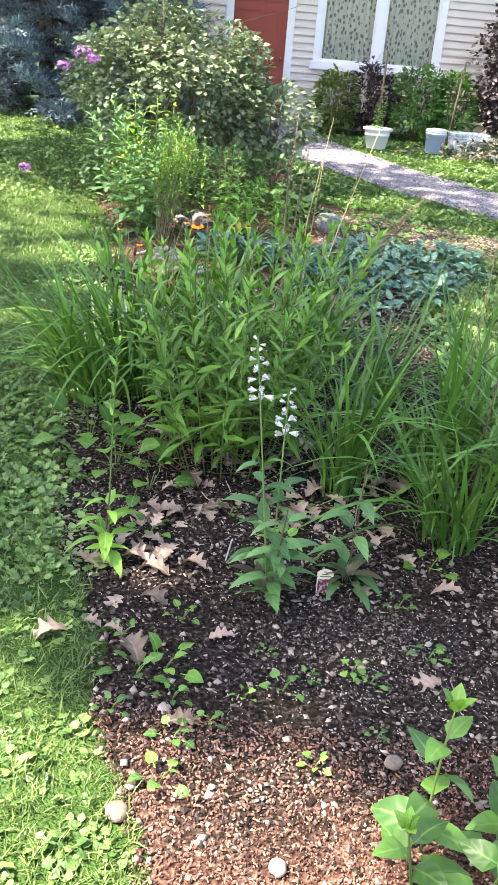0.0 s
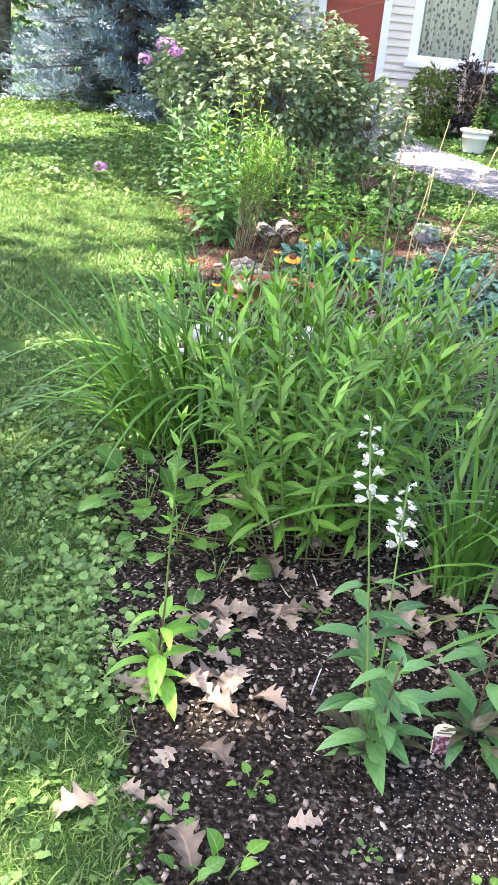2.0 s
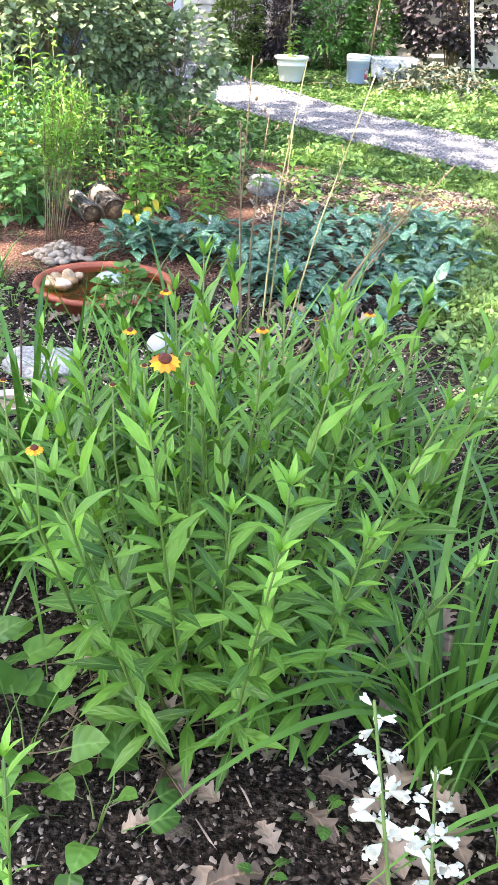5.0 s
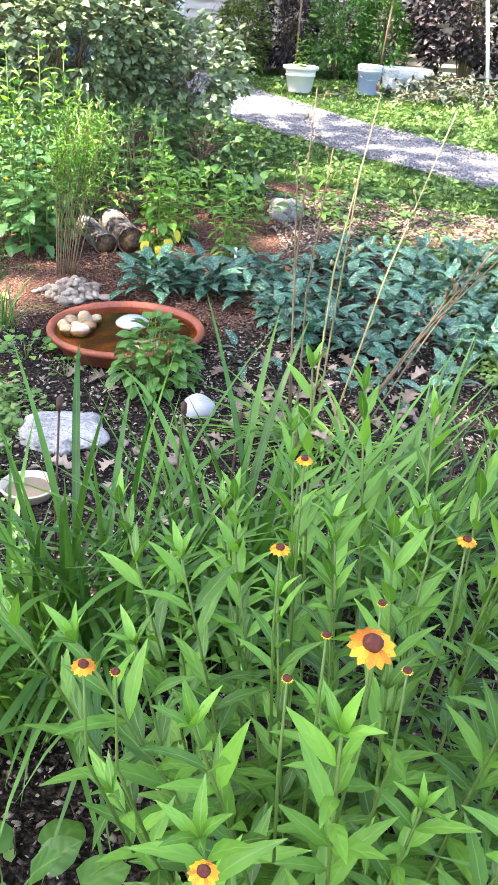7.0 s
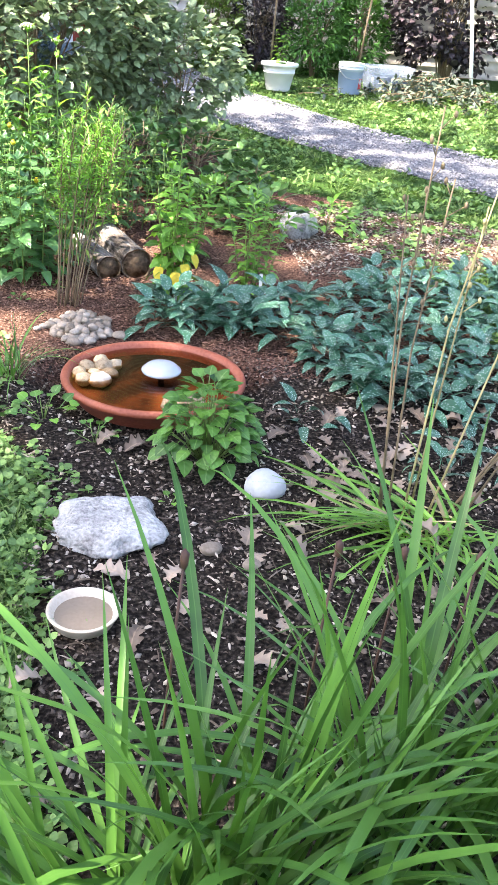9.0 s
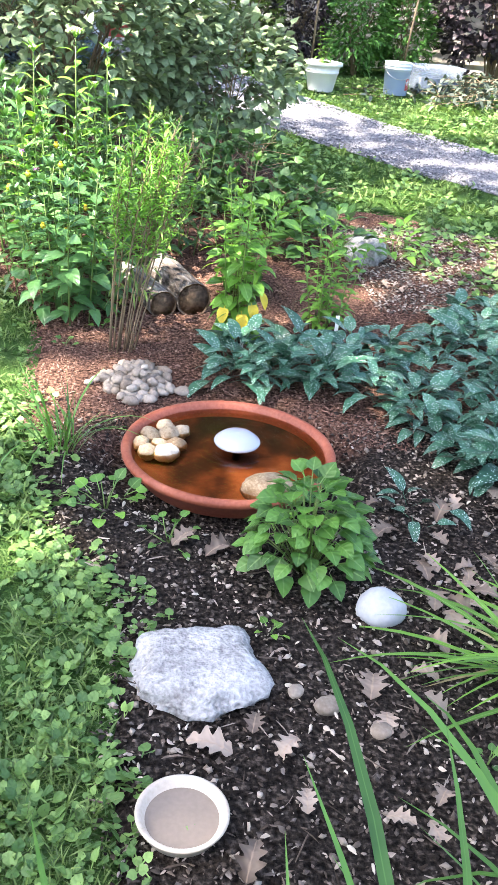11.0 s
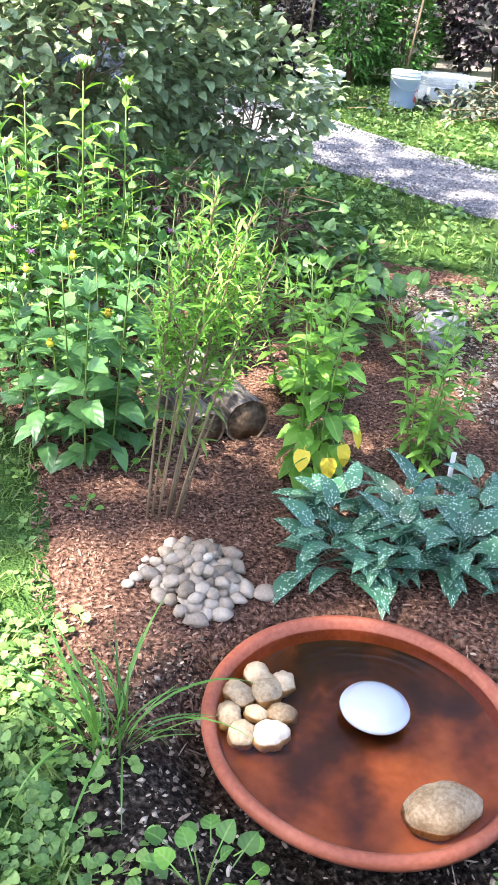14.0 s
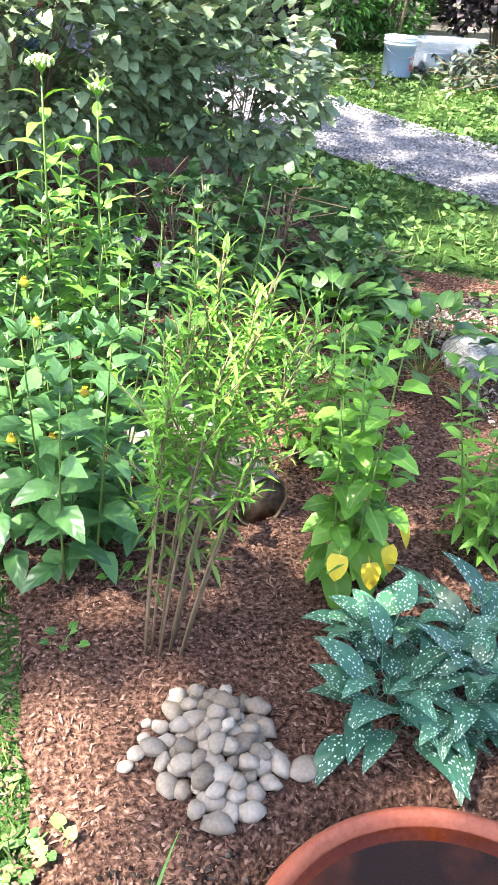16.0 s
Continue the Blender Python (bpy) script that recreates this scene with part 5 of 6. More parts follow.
LIL = [shoot(h, 0.1, 0.068, 8, M["stem"], M["lime"], 100 + i, "heart", 0.05, 0.14, (-25, 35), (1.05, 0.5), 0.6, 2, stalk=0.025, turn=90, split=True) for i, h in enumerate((0.55, 0.5, 0.76, 0.42))]
lil = stand("hyssop", -0.04, 7.26, "upright plant with lime heart-shaped leaves, lowest ones yellow", LIL, 7, 0.05, 6, 5, scale=(0.9, 1.16))
YL = one("leaf", leaf(0.085, 0.065, 0.5, 0.15, 5, "heart", 0.02), M["yellow_leaf"])
for a, z in ((150, 0.14), (185, 0.12), (230, 0.2), (205, 0.16)):
    part("leaf", YL, lil, aim((0.12 * -math.sin(radians(a)), 0.12 * math.cos(radians(a)), z + 0.05), a, -55, 0, 0.85), "yellowed leaf")
ASTER = [shoot(h, 0.1, 0.032, 11, M["stem"], M["lime"], 120 + i, "lance", 0.08, 0.12, (5, 45), (1.0, 0.6), 0.7, 2, turn=100, split=True) for i, h in enumerate((0.5, 0.58, 0.42))]
stand("aster", 0.39, 7.35, "bushy young aster with narrow lime green leaves", ASTER, 9, 0.08, 12, 6)
stand("aster", 0.06, 7.85, "bushy young aster with narrow green leaves by the logs", ASTER, 12, 0.1, 14, 7, scale=(0.9, 1.2))


def willow_stem(q, base, top):
    """A bare brown stem that bows outwards and breaks into short leafy branchlets."""
    g, leaves = Geo(), Geo()
    mid_p = base.lerp(top, 0.5) + Vector(((base.x - top.x) * 0.18, (base.y - top.y) * 0.18, 0.02))

    def on(u):
        return base * (1 - u) ** 2 + mid_p * 2 * u * (1 - u) + top * u * u
    g.add(tube([on(u / 6) for u in range(7)], 0.0038, 0.0018, 6), None, 0)
    twigs = [(top - (top - mid_p) * 0.3, top + Vector((q.gauss(0, 0.01), q.gauss(0, 0.01), 0.05)))]
    for k in range(7):
        p = on(0.52 + 0.065 * k)
        twigs.append((p, p + Vector((q.gauss(0, 0.05), q.gauss(0, 0.05), q.uniform(0.06, 0.15)))))
    lib = [leaf(q.uniform(0.05, 0.075), q.uniform(0.009, 0.014), q.uniform(0.2, 1.0), 0.2, 3, "lance") for _ in range(5)]
    for p0, p1 in twigs:
        g.add(tube([p0, p0.lerp(p1, 0.5) + Vector((0, 0, 0.008)), p1], 0.002, 0.0012, 4), None, 0)
        for k in range(17):
            u = k / 16
            leaves.add(q.choice(lib), aim(p0.lerp(p1, u), k * 137.5 + q.gauss(0, 15), 5 + 55 * u + q.gauss(0, 12), q.gauss(0, 20), q.uniform(0.7, 1.15) * (1.0 - 0.25 * u)), 0)
    for k in range(5):
        u = q.uniform(0.28, 0.55)
        leaves.add(lib[k], aim(on(u), q.uniform(0, 360), q.gauss(-15, 25), 0, 1.1), 1)
    return g.mesh("stem", [M["brown_stem"]]), leaves.mesh("foliage", [M["lime"], M["yellowish_shrub"]])


willow = thing("willow_aster", -0.545, 7.075, bed_z(-0.545, 7.075), "bunch of bare brown stems with feathery lime tops", "plant")
q = random.Random(8)
for i in range(13):
    a, u = i * 2.39996, math.sqrt((i + 0.5) / 13)
    foot = Vector((0.065 * u * math.cos(a), 0.05 * u * math.sin(a), -0.01))
    wood, leaves = willow_stem(q, foot, Vector((0.15 + 0.2 * u * math.cos(a), 0.15 * u * math.sin(a), 0.93 - 0.23 * u * u + q.gauss(0, 0.04))))
    tagged(part("foliage", leaves, part("stem", wood, willow)), "feathery lime green leaves", kind="stuff")
OX = [shoot(h, 0.12, 0.064, 8, M["stem"], M["penstemon"], 160 + i, "ovate", 0.06, 0.12, (0, 30), (1.0, 0.7), 0.7, 2, stalk=0.015, turn=90, split=True) for i, h in enumerate((0.6, 0.68, 0.52))]
ox = stand("oxeye", -0.76, 7.52, "oxeye plant with broad green leaves and yellow buds", OX, 18, 0.19, 11, 9)
for x, y, z in ((-0.752, 7.45, 0.661), (-0.891, 7.45, 0.619), (-0.878, 7.45, 0.5), (-0.777, 7.55, 0.72), (-0.645, 7.42, 0.5), (-0.727, 7.35, 0.42), (-0.98, 7.5, 0.55), (-0.82, 7.3, 0.45)):
    g = Geo()
    for w in range(6):
        g.add(leaf(0.03, 0.014, 0.3, 0.2, 3, "lance"), aim((0, 0, -0.004), w * 60, 20), 1)
    g.add(boulder(0.012, 0.012, 0.013, 3, 2, 0.3), None, 0)
    for w in range(9):
        g.add(leaf(0.016, 0.007, -0.4, 0.2, 3, "lance"), aim((0, 0, 0.002), w * 40, 50), 0)
    part("flower", g.mesh("flower", [M["yellow_petal"], M["lime"]]), ox, Matrix.Translation(Vector((x - 0.07, y, z * 1.07)) - ox.location), "half-open yellow flower bud")
MILK = [shoot(h, 0.19, 0.05, 13, M["stem"], M["penstemon"] if i == 1 else M["broad"], 180 + i, "lance", 0.05, 0.15, (15, 50), (1.0, 0.7), 0.9, 2, 0.0045, 90, 0.01, split=True) for i, h in enumerate((1.0, 1.05, 0.9))]
milk = stand("milkweed", -0.88, 8.18, "tall swamp milkweed with long narrow leaves and cream buds", MILK, 10, 0.28, 8, 10, scale=(0.68, 0.86))
TALL = shoot(1.0, 0.17, 0.05, 15, M["stem"], M["lime"], 188, "lance", 0.0, 0.12, (8, 45), (1.0, 0.6), 0.9, 2, 0.0045, 90, 0.01, split=True, young=M["lime"])
for i, (x, z, s) in enumerate(((-0.786, 1.135, 1.0), (-0.982, 1.06, 0.55), (-0.639, 1.08, 0.65), (-0.695, 0.92, 0.5), (-1.04, 0.87, 0.45), (-0.347, 0.76, 0.35))):
    place_shoot(TALL, milk, Matrix.Translation(Vector((x, 8.06, 0)) - Vector((milk.location.x, milk.location.y, 0))) @ Matrix.Rotation(1.1 * i, 4, "Z") @ Matrix.Scale(z - 0.02, 4))
    g = Geo().add(tube([(0, 0, -0.05), (0, 0, 0)], 0.003, 0.002, 5), None, 1)
    for w in range(34):
        a, r = w * 2.39996, 0.04 * s * math.sqrt(w / 34)
        g.add(boulder(0.006 * s, 0.006 * s, 0.008 * s, w % 4, 1), Matrix.Translation((r * math.cos(a), r * math.sin(a), 0.026 * s - r * r * 11 / s)), 0)
    part("flower_head", g.mesh("flower_head", [M["cream_bud"], M["stem"]]), milk, Matrix.Translation(Vector((x - milk.location.x, 8.06 - milk.location.y, z))), "domed cluster of cream buds")
stand("milkweed", -1.15, 8.3, "tall leafy milkweed without flowers", MILK, 8, 0.16, 8, 19, scale=(0.75, 0.95))
BALM = [shoot(h, 0.09, 0.036, 9, M["stem"], M["dark_shrub"], 190 + i, "ovate", 0.08, 0.1, (0, 40), (1.0, 0.7), 0.7, 2, stalk=0.01, turn=90) for i, h in enumerate((0.6, 0.7))]
for i, (x, y) in enumerate(((-1.0, 7.85), (-0.5, 8.15), (-0.62, 8.5), (-0.95, 8.75), (-0.25, 8.45))):
    t = stand("bee_balm", x, y, "dark green leafy perennial with small pink flowers" if i < 2 else "dark green leafy perennial among taller plants", BALM, 9, 0.14, 12, 20 + i, "bee balm plants")
    if i < 2:
        for k in range(2):
            g = Geo()
            for w in range(14):
                g.add(leaf(0.022, 0.004, 0.5, 0.1, 3, "strap"), aim((0, 0, 0), w * 26, (w % 3) * 22), 0)
            part("flower", g.mesh("flower", [M["pink_petal"]]), t, pose(0.06 * k - 0.02, -0.06, 0.66 - 0.08 * k), "spidery pink flower")


# ---- shrubs ----
def shrub(name, x, y, label, rx, ry, h, count, mat, l, w, seed, low=0.15, stems=14, shape="ovate", group="", category="shrub", stem_mat=None, gaps=1.6, inner=0.35):
    """Stems that fork outwards, and leaves gathered towards the uneven outside of a crown with gaps."""
    q = random.Random(seed)
    z0 = H(y)
    t = thing(name, x, y, z0 - 0.02, label, category, group)
    g = Geo()
    for i in range(stems):
        a = q.uniform(0, 6.28)
        e = Vector((rx * 0.8 * math.cos(a) * q.random(), ry * 0.8 * math.sin(a) * q.random(), h * q.uniform(0.6, 0.95)))
        m = Vector((e.x * 0.35, e.y * 0.35, e.z * 0.5))
        g.add(tube([(e.x * 0.08, e.y * 0.08, 0), m, e], 0.012 if h > 1.2 else 0.006, 0.003, 6))
        for k in range(4):
            d = Vector((q.gauss(0, rx * 0.3), q.gauss(0, ry * 0.3), q.uniform(0.05, 0.3) * h))
            b = m.lerp(e, q.random())
            g.add(tube([b, b + d * 0.6, b + d], 0.004, 0.002, 4))
    part("branchwork", g.mesh("branchwork", [stem_mat or M["brown_stem"]]), t)
    lib = [leaf(l, w, q.uniform(0.3, 1.0), 0.2, 3, shape, 0.01, 0.1) for _ in range(5)]
    g = Geo()
    n = 0
    off = Vector((seed, seed * 2, 0))
    while n < count:
        d = Vector((q.gauss(0, 1), q.gauss(0, 1), q.gauss(0, 1))).normalized()
        r = q.uniform(inner, 1.0) ** 0.5 * (1 + 0.22 * noise.noise(d * 2.2 + off))
        p = Vector((d.x * rx * r, d.y * ry * r, h * (low + (1 - low) * (0.5 + 0.5 * d.z * r))))
        if noise.noise(p * (gaps / max(rx, 0.3)) * 1.6 + off) < -0.12:
            continue
        az = math.degrees(math.atan2(-d.x, d.y))
        g.add(q.choice(lib), aim(p, az + q.gauss(0, 45), q.gauss(12 + 25 * d.z, 25), q.gauss(0, 25), q.uniform(0.65, 1.2)))
        n += 1
    part("foliage", g.mesh("foliage", [mat]), t)
    return t


shrub("viburnum", -0.95, 10.25, "large spreading shrub with dull green rounded leaves", 1.15, 1.1, 1.8, 10500, M["viburnum"], 0.078, 0.06, 3, 0.16, 26)
shrub("viburnum", 0.14, 10.1, "arching shrub branches hanging over the path's edge", 0.54, 0.5, 1.15, 1500, M["viburnum"], 0.08, 0.06, 5, 0.28, 5, gaps=2.2)
for i, (x, y, r, hh) in enumerate(((-0.25, 9.25, 0.4, 0.55), (0.25, 9.35, 0.42, 0.5), (-0.8, 9.2, 0.4, 0.5), (0.5, 9.05, 0.25, 0.32), (-1.35, 9.3, 0.4, 0.5))):
    shrub("bramble", x, y, "low dark green leafy growth under the shrub", r, r, hh, 420, M["dark_shrub"], 0.075, 0.06, 30 + i, 0.05, 8, group="low growth under the shrub")
shrub("green_bush", 0.93, 15.25, "yellowish green bushy plant against the house", 0.36, 0.3, 1.0, 2300, M["yellowish_shrub"], 0.09, 0.034, 41, 0.02, 12, "lance")
shrub("green_bush", 1.5, 15.45, "dark leafy bush against the house", 0.45, 0.3, 1.12, 2200, M["purple_shrub"], 0.09, 0.04, 42, 0.02, 12, "lance")
shrub("green_bush", 2.25, 15.3, "bright green leafy bush against the house", 0.45, 0.3, 1.2, 2500, M["bright_shrub"], 0.1, 0.036, 43, 0.02, 14, "lance")
shrub("green_bush", 2.85, 15.35, "bright green leafy bush against the house", 0.4, 0.3, 1.1, 2300, M["bright_shrub"], 0.1, 0.036, 44, 0.02, 14, "lance")
shrub("ninebark", 4.0, 15.2, "tall dark purple-leaved shrub beside the house", 0.95, 0.55, 2.3, 3600, M["purple_shrub"], 0.1, 0.075, 45, 0.03, 20)
shrub("ninebark", 5.6, 15.0, "tall dark purple-leaved shrub beside the house", 0.9, 0.55, 2.3, 1300, M["purple_shrub"], 0.09, 0.065, 46, 0.1, 20)
pot_plant = stand("potted_plant", 1.58, 13.95, "leggy young plant growing in a white pot", LIL, 3, 0.05, 12, 70, scale=(0.7, 0.95))
pot_plant.location.z = H(13.95) + 0.27
for x, y, h, lx in ((1.62, 14.9, 1.35, 0.03), (2.75, 14.95, 1.3, 0.12)):
    thing("garden_stake", x, y, H(y) - 0.03, "weathered wooden garden stake", "stake", "garden stakes", Geo().add(tube([(0, 0, 0), (lx, 0, h)], 0.014, 0.013, 6)).mesh("garden_stake", [M["brown_stem"]]))

for i, x in enumerate((-5.6, -7.4, -9.2)):
    shrub("hedge_bush", x, 18.5 + 0.4 * i, "tall dark green bush closing off the lawn", 1.3, 0.9, 3.6, 1500, M["dark_shrub"], 0.2, 0.13, 80 + i, 0.02, 14, group="hedge behind the lawn", inner=0.1)

# phlox
for i, (x, y, h, s) in enumerate(((-1.72, 9.2, 1.4, 1.0), (-2.45, 9.6, 0.2, 0.7))):
    z0 = H(y)
    t = thing("phlox", x, y, z0, "garden phlox with a rounded magenta flower head", "plant", "phlox plants")
    stem_h = h - z0
    part("stem", shoot(stem_h, 0.09, 0.028, 9 if i == 0 else 4, M["stem"], M["broad"], 210 + i, "lance", 0.02, 0.1, (0, 35), whorl=2), t)
    for dx, dz, rr in (((0, 0, 0.1), (-0.2, -0.13, 0.07), (0.09, -0.05, 0.07)) if i == 0 else ((0, 0, 0.07),)):
        g = Geo()
        pet = leaf(0.014, 0.014, 0.2, 0.0, 2, "ovate")
        for w in range(60):
            d = Vector((rnd.gauss(0, 1), rnd.gauss(0, 1), rnd.gauss(0.3, 0.8))).normalized()
            m = Matrix.Translation((d.x * rr, d.y * rr, d.z * rr * 0.7)) @ d.to_track_quat("Z", "Y").to_matrix().to_4x4()
            for k in range(5):
                g.add(pet, m @ Matrix.Rotation(radians(72 * k), 4, "Z"))
        part("flower_head", g.mesh("flower_head", [M["pink_petal"]]), t, pose(dx, 0, stem_h + dz), "magenta flower cluster")
        if dx:
            part("side_stem", Geo().add(tube([(0, 0, stem_h - 0.5), (dx, 0, stem_h + dz)], 0.004, 0.003, 5)).mesh("side_stem", [M["stem"]]), t)


# blue spruce: branches sweep out in whorls, each hung with needle sprays
def spruce(x, y, h, radius, seed):
    q = random.Random(seed)
    z0 = H(y)
    t = thing("blue_spruce", x, y, z0 - 0.02, "blue spruce with dense branches down to the ground", "tree")
    part("trunk", Geo().add(tube([(0, 0, 0), (0, 0, h)], 0.14, 0.02, 10)).mesh("trunk", [M["bark"]]), t)
    spray = Geo()
    for i in range(16):
        v = leaf(0.09, 0.02, 0.15, 0.1, 2, "lance")
        spray.add(v, aim((0, 0.018 * i, 0), (55 if i % 2 else -55) + q.gauss(0, 10), q.uniform(-10, 45)))
    for i in range(6):
        spray.add(leaf(0.1, 0.022, 0.15, 0.1, 2, "lance"), aim((0, 0.05 * i, 0), q.gauss(0, 15), 50 + q.gauss(0, 12)))
    spray.add(leaf(0.12, 0.02, 0.1, 0.1, 2, "lance"), aim((0, 0.29, 0), 0, 5))
    piece = np.concatenate(spray.v), spray.f, np.concatenate(spray.uv)
    wood, g = Geo(), Geo()
    z = 0.1
    while z < h - 0.3:
        r = radius * (1 - z / h) ** 0.85
        for k in range(13 if z < 2.4 else 6):
            a = q.uniform(0, 360)
            L = r * q.uniform(0.75, 1.08)
            tip = Vector((-math.sin(radians(a)) * L, math.cos(radians(a)) * L, z - 0.1 * L + q.gauss(0, 0.14)))
            wood.add(tube([(0, 0, z), tip * 0.5 + Vector((0, 0, z * 0.5 + 0.02)), tip], 0.022, 0.006, 4))
            if z > 2.8:
                n = 3
            else:
                n = 15
            for s in range(n):
                f = 0.18 + 0.82 * (s + 1) / n
                p = Vector((0, 0, z)).lerp(tip, f)
                for side in (-1, 1):
                    g.add(piece, aim(p, a + side * q.uniform(10, 60), q.uniform(-20, 30), q.gauss(0, 25), q.uniform(0.7, 1.15)))
        z += 0.17 if z < 2.6 else 0.4
    part("branchwork", wood.mesh("branchwork", [M["bark"]]), t)
    part("needles", g.mesh("needles", [M["spruce"]]), t)


spruce(-3.7, 15.0, 6.0, 2.1, 2)
spruce(-1.9, 16.0 - 1.6, 3.2, 1.0, 4)

# brush pile
q = random.Random(33)
pile = thing("brush_pile", 3.5, 13.9, H(13.9), "heap of cut branches with wilted grey-green leaves", "brush pile")
g, gl = Geo(), Geo()
lv = [leaf(0.1, 0.04, 0.9, 0.25, 3, "ovate") for _ in range(3)]
for i in range(150):
    p = Vector((q.gauss(0, 0.5), q.gauss(0, 0.35), 0))
    p.z = max(0.02, 0.28 * math.exp(-(p.x / 0.6) ** 2 - (p.y / 0.4) ** 2) * q.random() + 0.03)
    d = Vector((q.gauss(0, 0.25), q.gauss(0, 0.2), q.gauss(0.02, 0.06)))
    g.add(tube([p, p + d * 0.5 + Vector((0, 0, 0.03)), p + d], 0.006, 0.003, 4))
    for k in range(7):
        gl.add(q.choice(lv), aim(p + d * q.random() + Vector((0, 0, 0.02)), q.uniform(0, 360), q.gauss(10, 30), q.gauss(0, 30), q.uniform(0.6, 1.2)))
part("brushwood", g.mesh("brushwood", [M["brown_stem"]]), pile)
part("foliage", gl.mesh("foliage", [leafy("wilted_leaf", (0.035, 0.055, 0.035), (0.11, 0.14, 0.095), 0.6, 0.1)]), pile)


# ---- fallen oak leaves ----
def oak_leaf(seed):
    q = random.Random(seed)
    n, vs, uv = 27, [], []
    c = q.uniform(0.6, 2.0)
    for i in range(n + 1):
        s = i / n
        w = 0.036 * math.sin(math.pi * s ** 0.7) ** 0.7 * (1 + 0.42 * math.sin(s * 23 + 0.6)) + 0.003
        z = 0.02 * math.sin(s * 3.1) * c
        for k in (-1, -0.5, 0, 0.5, 1):
            vs.append((w * k, 0.14 * s + 0.25 * w * abs(k), z + 0.35 * w * k * k * c + 0.003 * q.uniform(-1, 1)))
            uv.append((0.5 + k / 2, s))
    return np.array(vs), [(5 * i + j, 5 * i + j + 1, 5 * i + j + 6, 5 * i + j + 5) for i in range(n) for j in range(4)], np.array(uv)


OAK = [one("fallen_leaf", oak_leaf(i), M["dead_leaf"]) for i in range(6)]
spots = [(0.216, 2.064), (0.123, 1.758), (0.221, 2.268), (0.43, 1.774), (1.111, 2.137), (0.36, 1.39), (1.087, 1.68), (0.052, 2.076), (0.88, 2.125), (0.029, 1.74), (-0.295, 5.538), (-0.165, 5.503), (0.334, 5.512), (0.45, 5.591), (0.223, 4.868), (-0.011, 4.434), (0.602, 5.479), (-0.138, 4.837), (-0.389, 5.593), (0.457, 5.369), (0.637, 2.952), (0.764, 3.16), (0.448, 2.851), (0.344, 2.744), (0.606, 3.126), (0.52, 2.72), (0.7, 2.75), (0.85, 2.7), (0.95, 2.45), (1.02, 2.35), (0.3, 2.6), (0.15, 2.5), (0.1, 2.3), (0.38, 5.45), (0.5, 5.45), (0.4, 5.3), (0.75, 8.1), (0.88, 8.0), (0.95, 7.95), (-0.5, 4.4), (-0.35, 4.3), (0.1, 4.6), (0.3, 5.1), (0.26, 1.6), (0.2, 1.95), (0.3, 2.15)]
q = random.Random(3)
for x, y in spots + [(q.uniform(0.0, 1.1), q.uniform(2.5, 3.3)) for _ in range(60)] + [(q.gauss(0.2, 0.13), q.gauss(2.25, 0.2)) for _ in range(20)] + [(q.uniform(0.3, 1.2), q.uniform(5.2, 5.85)) for _ in range(44)] + [(q.uniform(-0.4, 0.9), q.uniform(4.3, 5.3)) for _ in range(14)]:
    o = thing("fallen_leaf", x, y, bed_z(x, y) + 0.008, "dry curled brown oak leaf lying on the soil", "fallen leaf", "fallen oak leaves", q.choice(OAK), q.uniform(0, 360))
    o.rotation_euler.x = q.gauss(0, 0.25)
    k = q.uniform(0.45, 0.8)
    o.scale = (k, k, k)


# ---- lawn growth ----
def lawn_spot(x0, x1, y0, y1):
    def f():
        x, y = rnd.uniform(x0, x1), rnd.uniform(y0, y1)
        if in_bed(x, y, 0.02):
            return None
        return (x, y, lawn_height(x, y) - 0.002)
    return f


def off_path(x, y):
    for j in range(0, 90, 2):
        c = path_point(j / 10, 0)
        if (c.x - x) ** 2 + (c.y - y) ** 2 < 0.36:
            return False
    return True


def far_lawn():
    x, y = rnd.uniform(-5.5, 4.5), rnd.uniform(8.5, 15)
    if in_bed(x, y, 0.02) or not off_path(x, y) or (x < 0.5 and y > 12.5 and x > -1.2):
        return None
    return (x, y, lawn_height(x, y) - 0.002)


def tuft(n, h, w):
    def f():
        g = Geo()
        for i in range(n):
            g.add(leaf(h * rnd.uniform(0.6, 1.2), w, rnd.uniform(0.4, 1.5), 0.1, 2, "strap"), aim((rnd.gauss(0, 0.012), rnd.gauss(0, 0.012), 0), rnd.uniform(0, 360), rnd.uniform(40, 85)))
        return np.concatenate(g.v), g.f, np.concatenate(g.uv)
    return f


def ivy(n, r):
    def f():
        g = Geo()
        for i in range(n):
            g.add(leaf(r * 1.7, r * 1.8, 0.3, 0.1, 3, "heart", r), aim((rnd.gauss(0, r), rnd.gauss(0, r), r * 0.5), rnd.uniform(0, 360), rnd.uniform(-5, 40)))
        return np.concatenate(g.v), g.f, np.concatenate(g.uv)
    return f


scatter("grass", 9000, lawn_spot(-1.2, 0.5, 0.4, 5.0), tuft(8, 0.04, 0.003), M["grass"], "short green lawn grass", "grass")
scatter("grass", 7000, lawn_spot(-3.2, -0.5, 4.6, 9.5), tuft(7, 0.05, 0.005), M["grass"], "short green lawn grass", "grass")
scatter("grass", 4000, lawn_spot(1.4, 4.2, 4.5, 9.0), tuft(7, 0.05, 0.005), M["grass"], "short green lawn grass", "grass")
scatter("ground_ivy", 4000, lawn_spot(-1.3, 0.6, 0.3, 8.0), ivy(4, 0.011), M["lawn_leaf"], "ground ivy and clover leaves creeping through the lawn", "ground cover")
scatter("grass", 12000, far_lawn, tuft(6, 0.06, 0.007), M["grass"], "green lawn grass beside the path", "grass")
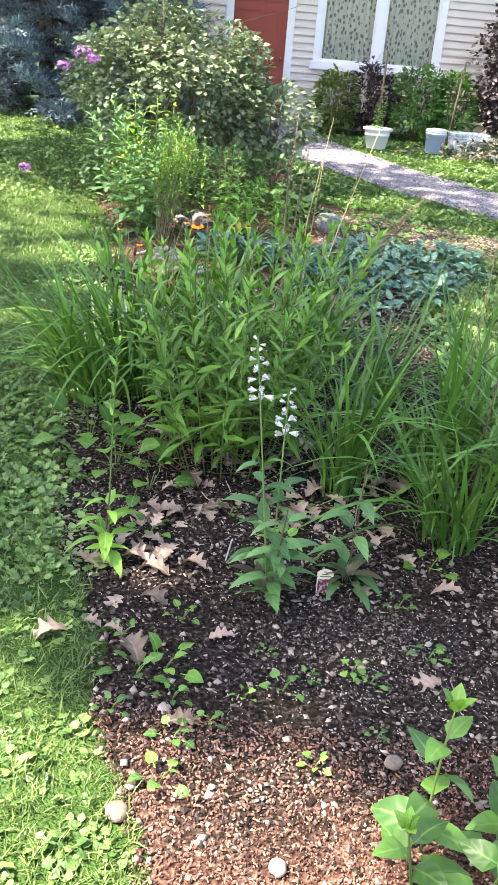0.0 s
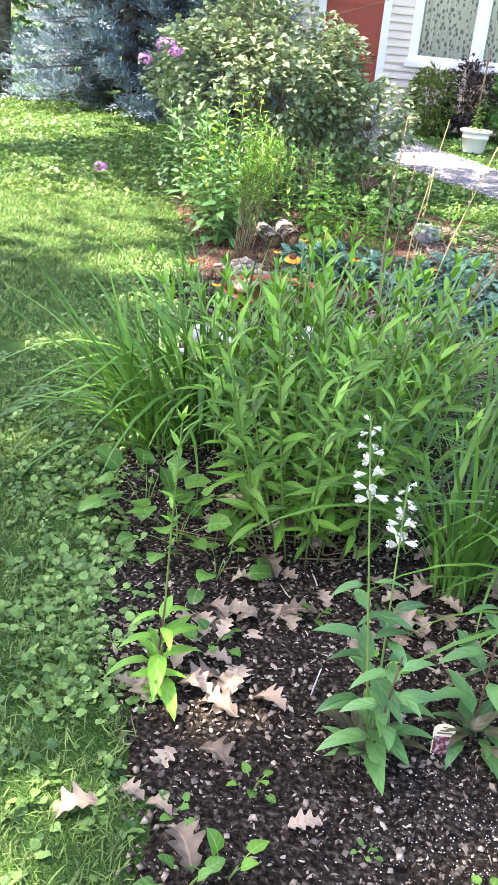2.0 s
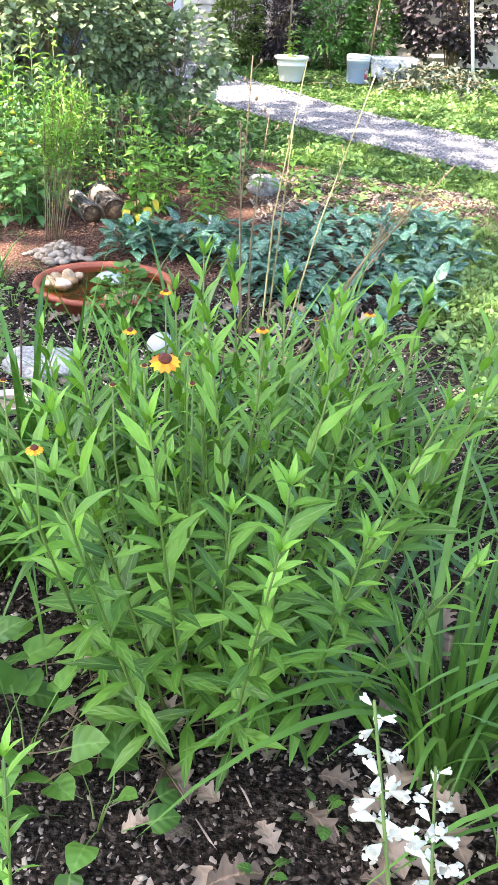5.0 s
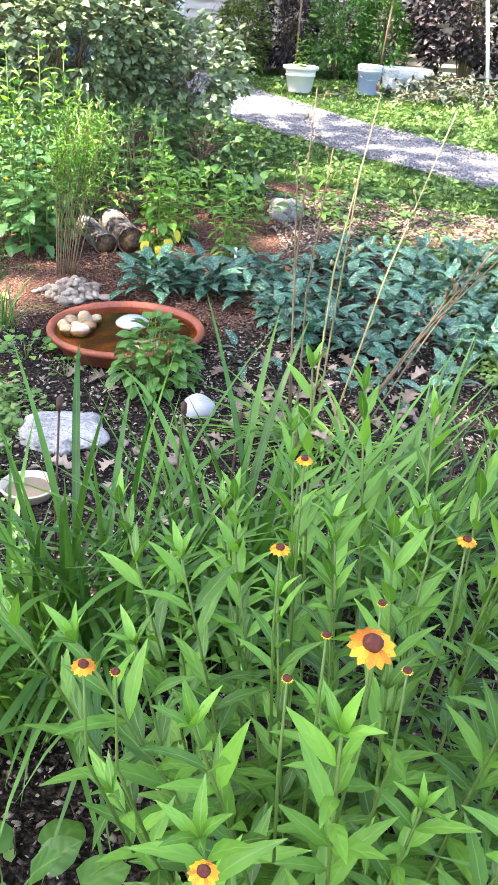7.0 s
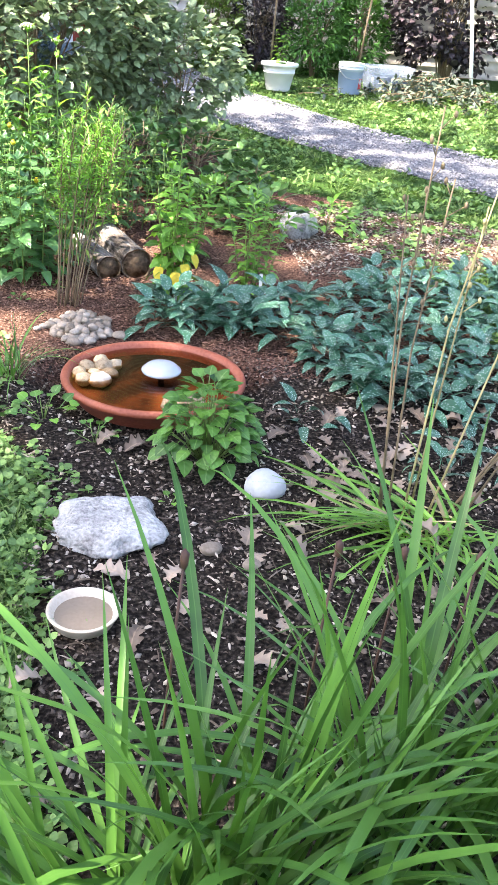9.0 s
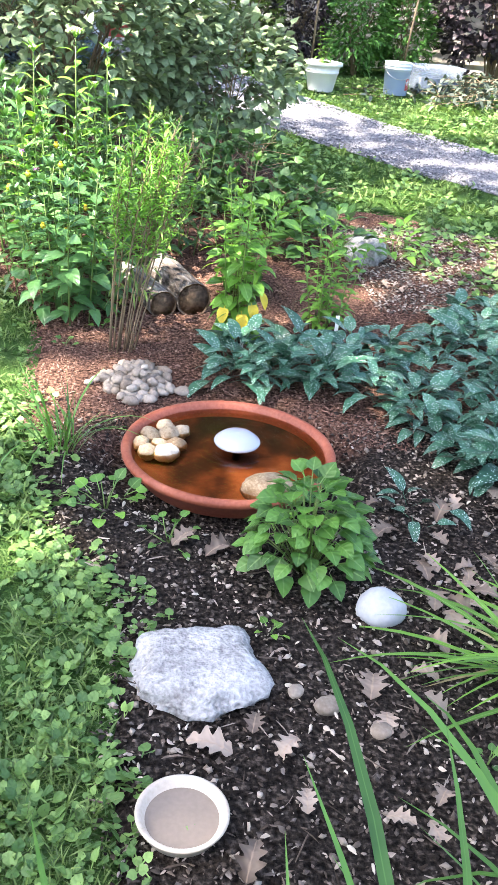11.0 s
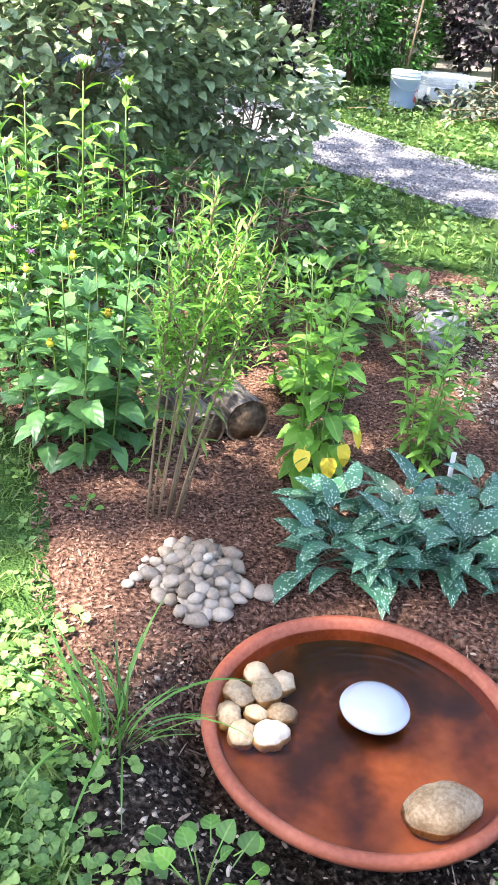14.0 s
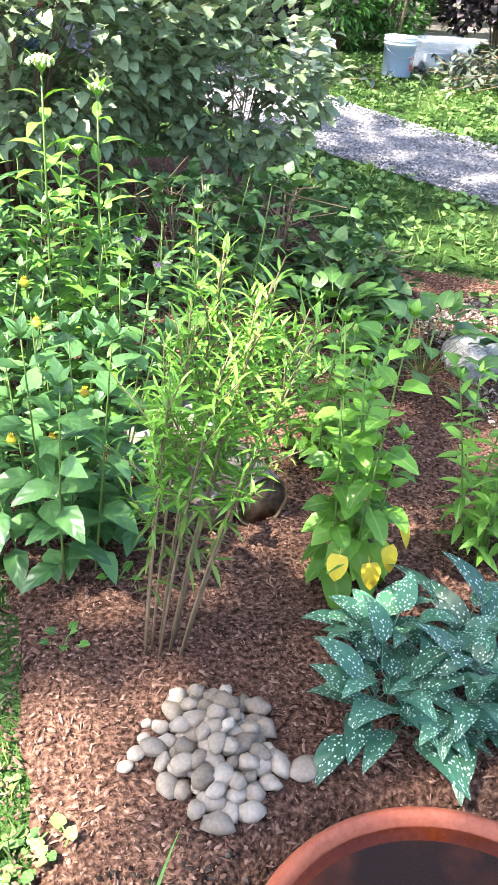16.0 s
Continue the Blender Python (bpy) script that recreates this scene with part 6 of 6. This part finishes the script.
scatter("clover", 7000, far_lawn, ivy(4, 0.02), M["lawn_leaf"], "clover and weeds in the lawn", "ground cover")


def edge_spot():
    y = rnd.uniform(2.0, 6.6)
    a, b = bed_edge(y)
    x = a + rnd.gauss(-0.06, 0.09)
    return (x, y, max(bed_z(x, y) if in_bed(x, y) else 0, lawn_height(x, y)) + 0.002)


scatter("ground_ivy", 1100, edge_spot, ivy(4, 0.0125), M["lawn_leaf"], "bright ground ivy spilling over the edge of the bed", "ground cover")


scatter("ground_ivy", 1800, bed_spot(3.2, 7.7, 1.45, 2.3, 0.003), ivy(4, 0.017), M["lawn_leaf"], "ground ivy and weeds along the far side of the bed", "ground cover")
scatter("grass", 1500, bed_spot(4.5, 7.9, 1.55, 2.7, 0.003), tuft(7, 0.07, 0.005), M["grass"], "short grass growing into the far side of the bed", "grass")
scatter("clover", 260, bed_spot(7.7, 9.1, 1.1, 2.7, 0.003), ivy(4, 0.018), M["lawn_leaf"], "small weeds coming up through the wood chips", "ground cover")


# ---- oaks well outside the view, for the garden's shade and the water's reflection ----
# crown leaves are left out so chosen spots get sun: x, y, z and the opening's radius
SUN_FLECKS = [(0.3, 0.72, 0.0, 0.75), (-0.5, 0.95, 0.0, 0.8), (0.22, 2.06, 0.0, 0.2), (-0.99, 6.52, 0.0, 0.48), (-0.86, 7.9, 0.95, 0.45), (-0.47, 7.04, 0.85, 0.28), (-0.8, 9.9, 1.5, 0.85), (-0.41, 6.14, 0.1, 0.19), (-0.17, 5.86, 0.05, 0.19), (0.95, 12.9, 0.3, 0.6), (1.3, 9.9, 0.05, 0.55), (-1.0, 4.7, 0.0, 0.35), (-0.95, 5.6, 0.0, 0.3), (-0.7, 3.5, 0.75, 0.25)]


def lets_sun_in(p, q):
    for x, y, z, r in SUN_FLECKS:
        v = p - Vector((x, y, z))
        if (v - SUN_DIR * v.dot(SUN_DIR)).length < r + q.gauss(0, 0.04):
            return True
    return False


def oak(x, y, h, crown, count, seed, size=0.26):
    q = random.Random(seed)
    t = thing("oak_tree", x, y, H(y) - 0.05, "tall oak out of view with a broad crown, added to shape the light", "tree", "shade trees")
    part("trunk", Geo().add(tube([(0, 0, 0), (0.1, 0, h * 0.35), (0, 0.1, h * 0.7)], 0.34, 0.12, 14)).mesh("trunk", [M["bark"]]), t)
    gl = Geo()
    lib = [leaf(size, size * 0.65, q.uniform(0.3, 1), 0.2, 3, "ovate", 0.03) for _ in range(4)]
    ends = []
    for i in range(34):
        a, up = q.uniform(0, 6.28), q.uniform(-0.6, 0.9)
        e = Vector((math.cos(a) * crown[0] * q.uniform(0.35, 0.9), math.sin(a) * crown[1] * q.uniform(0.35, 0.9), h + up * crown[2]))
        b = Vector((0, 0, h * q.uniform(0.4, 0.68)))
        part("limb", Geo().add(tube([b, b.lerp(e, 0.5) + Vector((0, 0, 0.5)), e], 0.11, 0.02, 6)).mesh("limb", [M["bark"]]), t)
        ends += [e, b.lerp(e, 0.7)]
    for i in range(count):
        c = q.choice(ends)
        d = Vector((q.gauss(0, 0.7), q.gauss(0, 0.7), q.gauss(0, 0.55))) * (size / 0.26) ** 0.7
        # no leaf where it would block the sun from a chosen spot
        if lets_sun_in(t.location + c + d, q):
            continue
        gl.add(q.choice(lib), aim(c + d, q.uniform(0, 360), q.gauss(0, 30), q.gauss(0, 30), q.uniform(0.7, 1.3)))
    part("crown", gl.mesh("crown", [M["oak"]]), t)


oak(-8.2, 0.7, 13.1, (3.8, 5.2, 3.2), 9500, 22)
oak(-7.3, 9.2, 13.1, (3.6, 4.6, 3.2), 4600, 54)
# unseen, added to keep direct sun off the house front
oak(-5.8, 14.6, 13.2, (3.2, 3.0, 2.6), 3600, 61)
# hidden behind the house, added as dark crowns for the bath water to mirror
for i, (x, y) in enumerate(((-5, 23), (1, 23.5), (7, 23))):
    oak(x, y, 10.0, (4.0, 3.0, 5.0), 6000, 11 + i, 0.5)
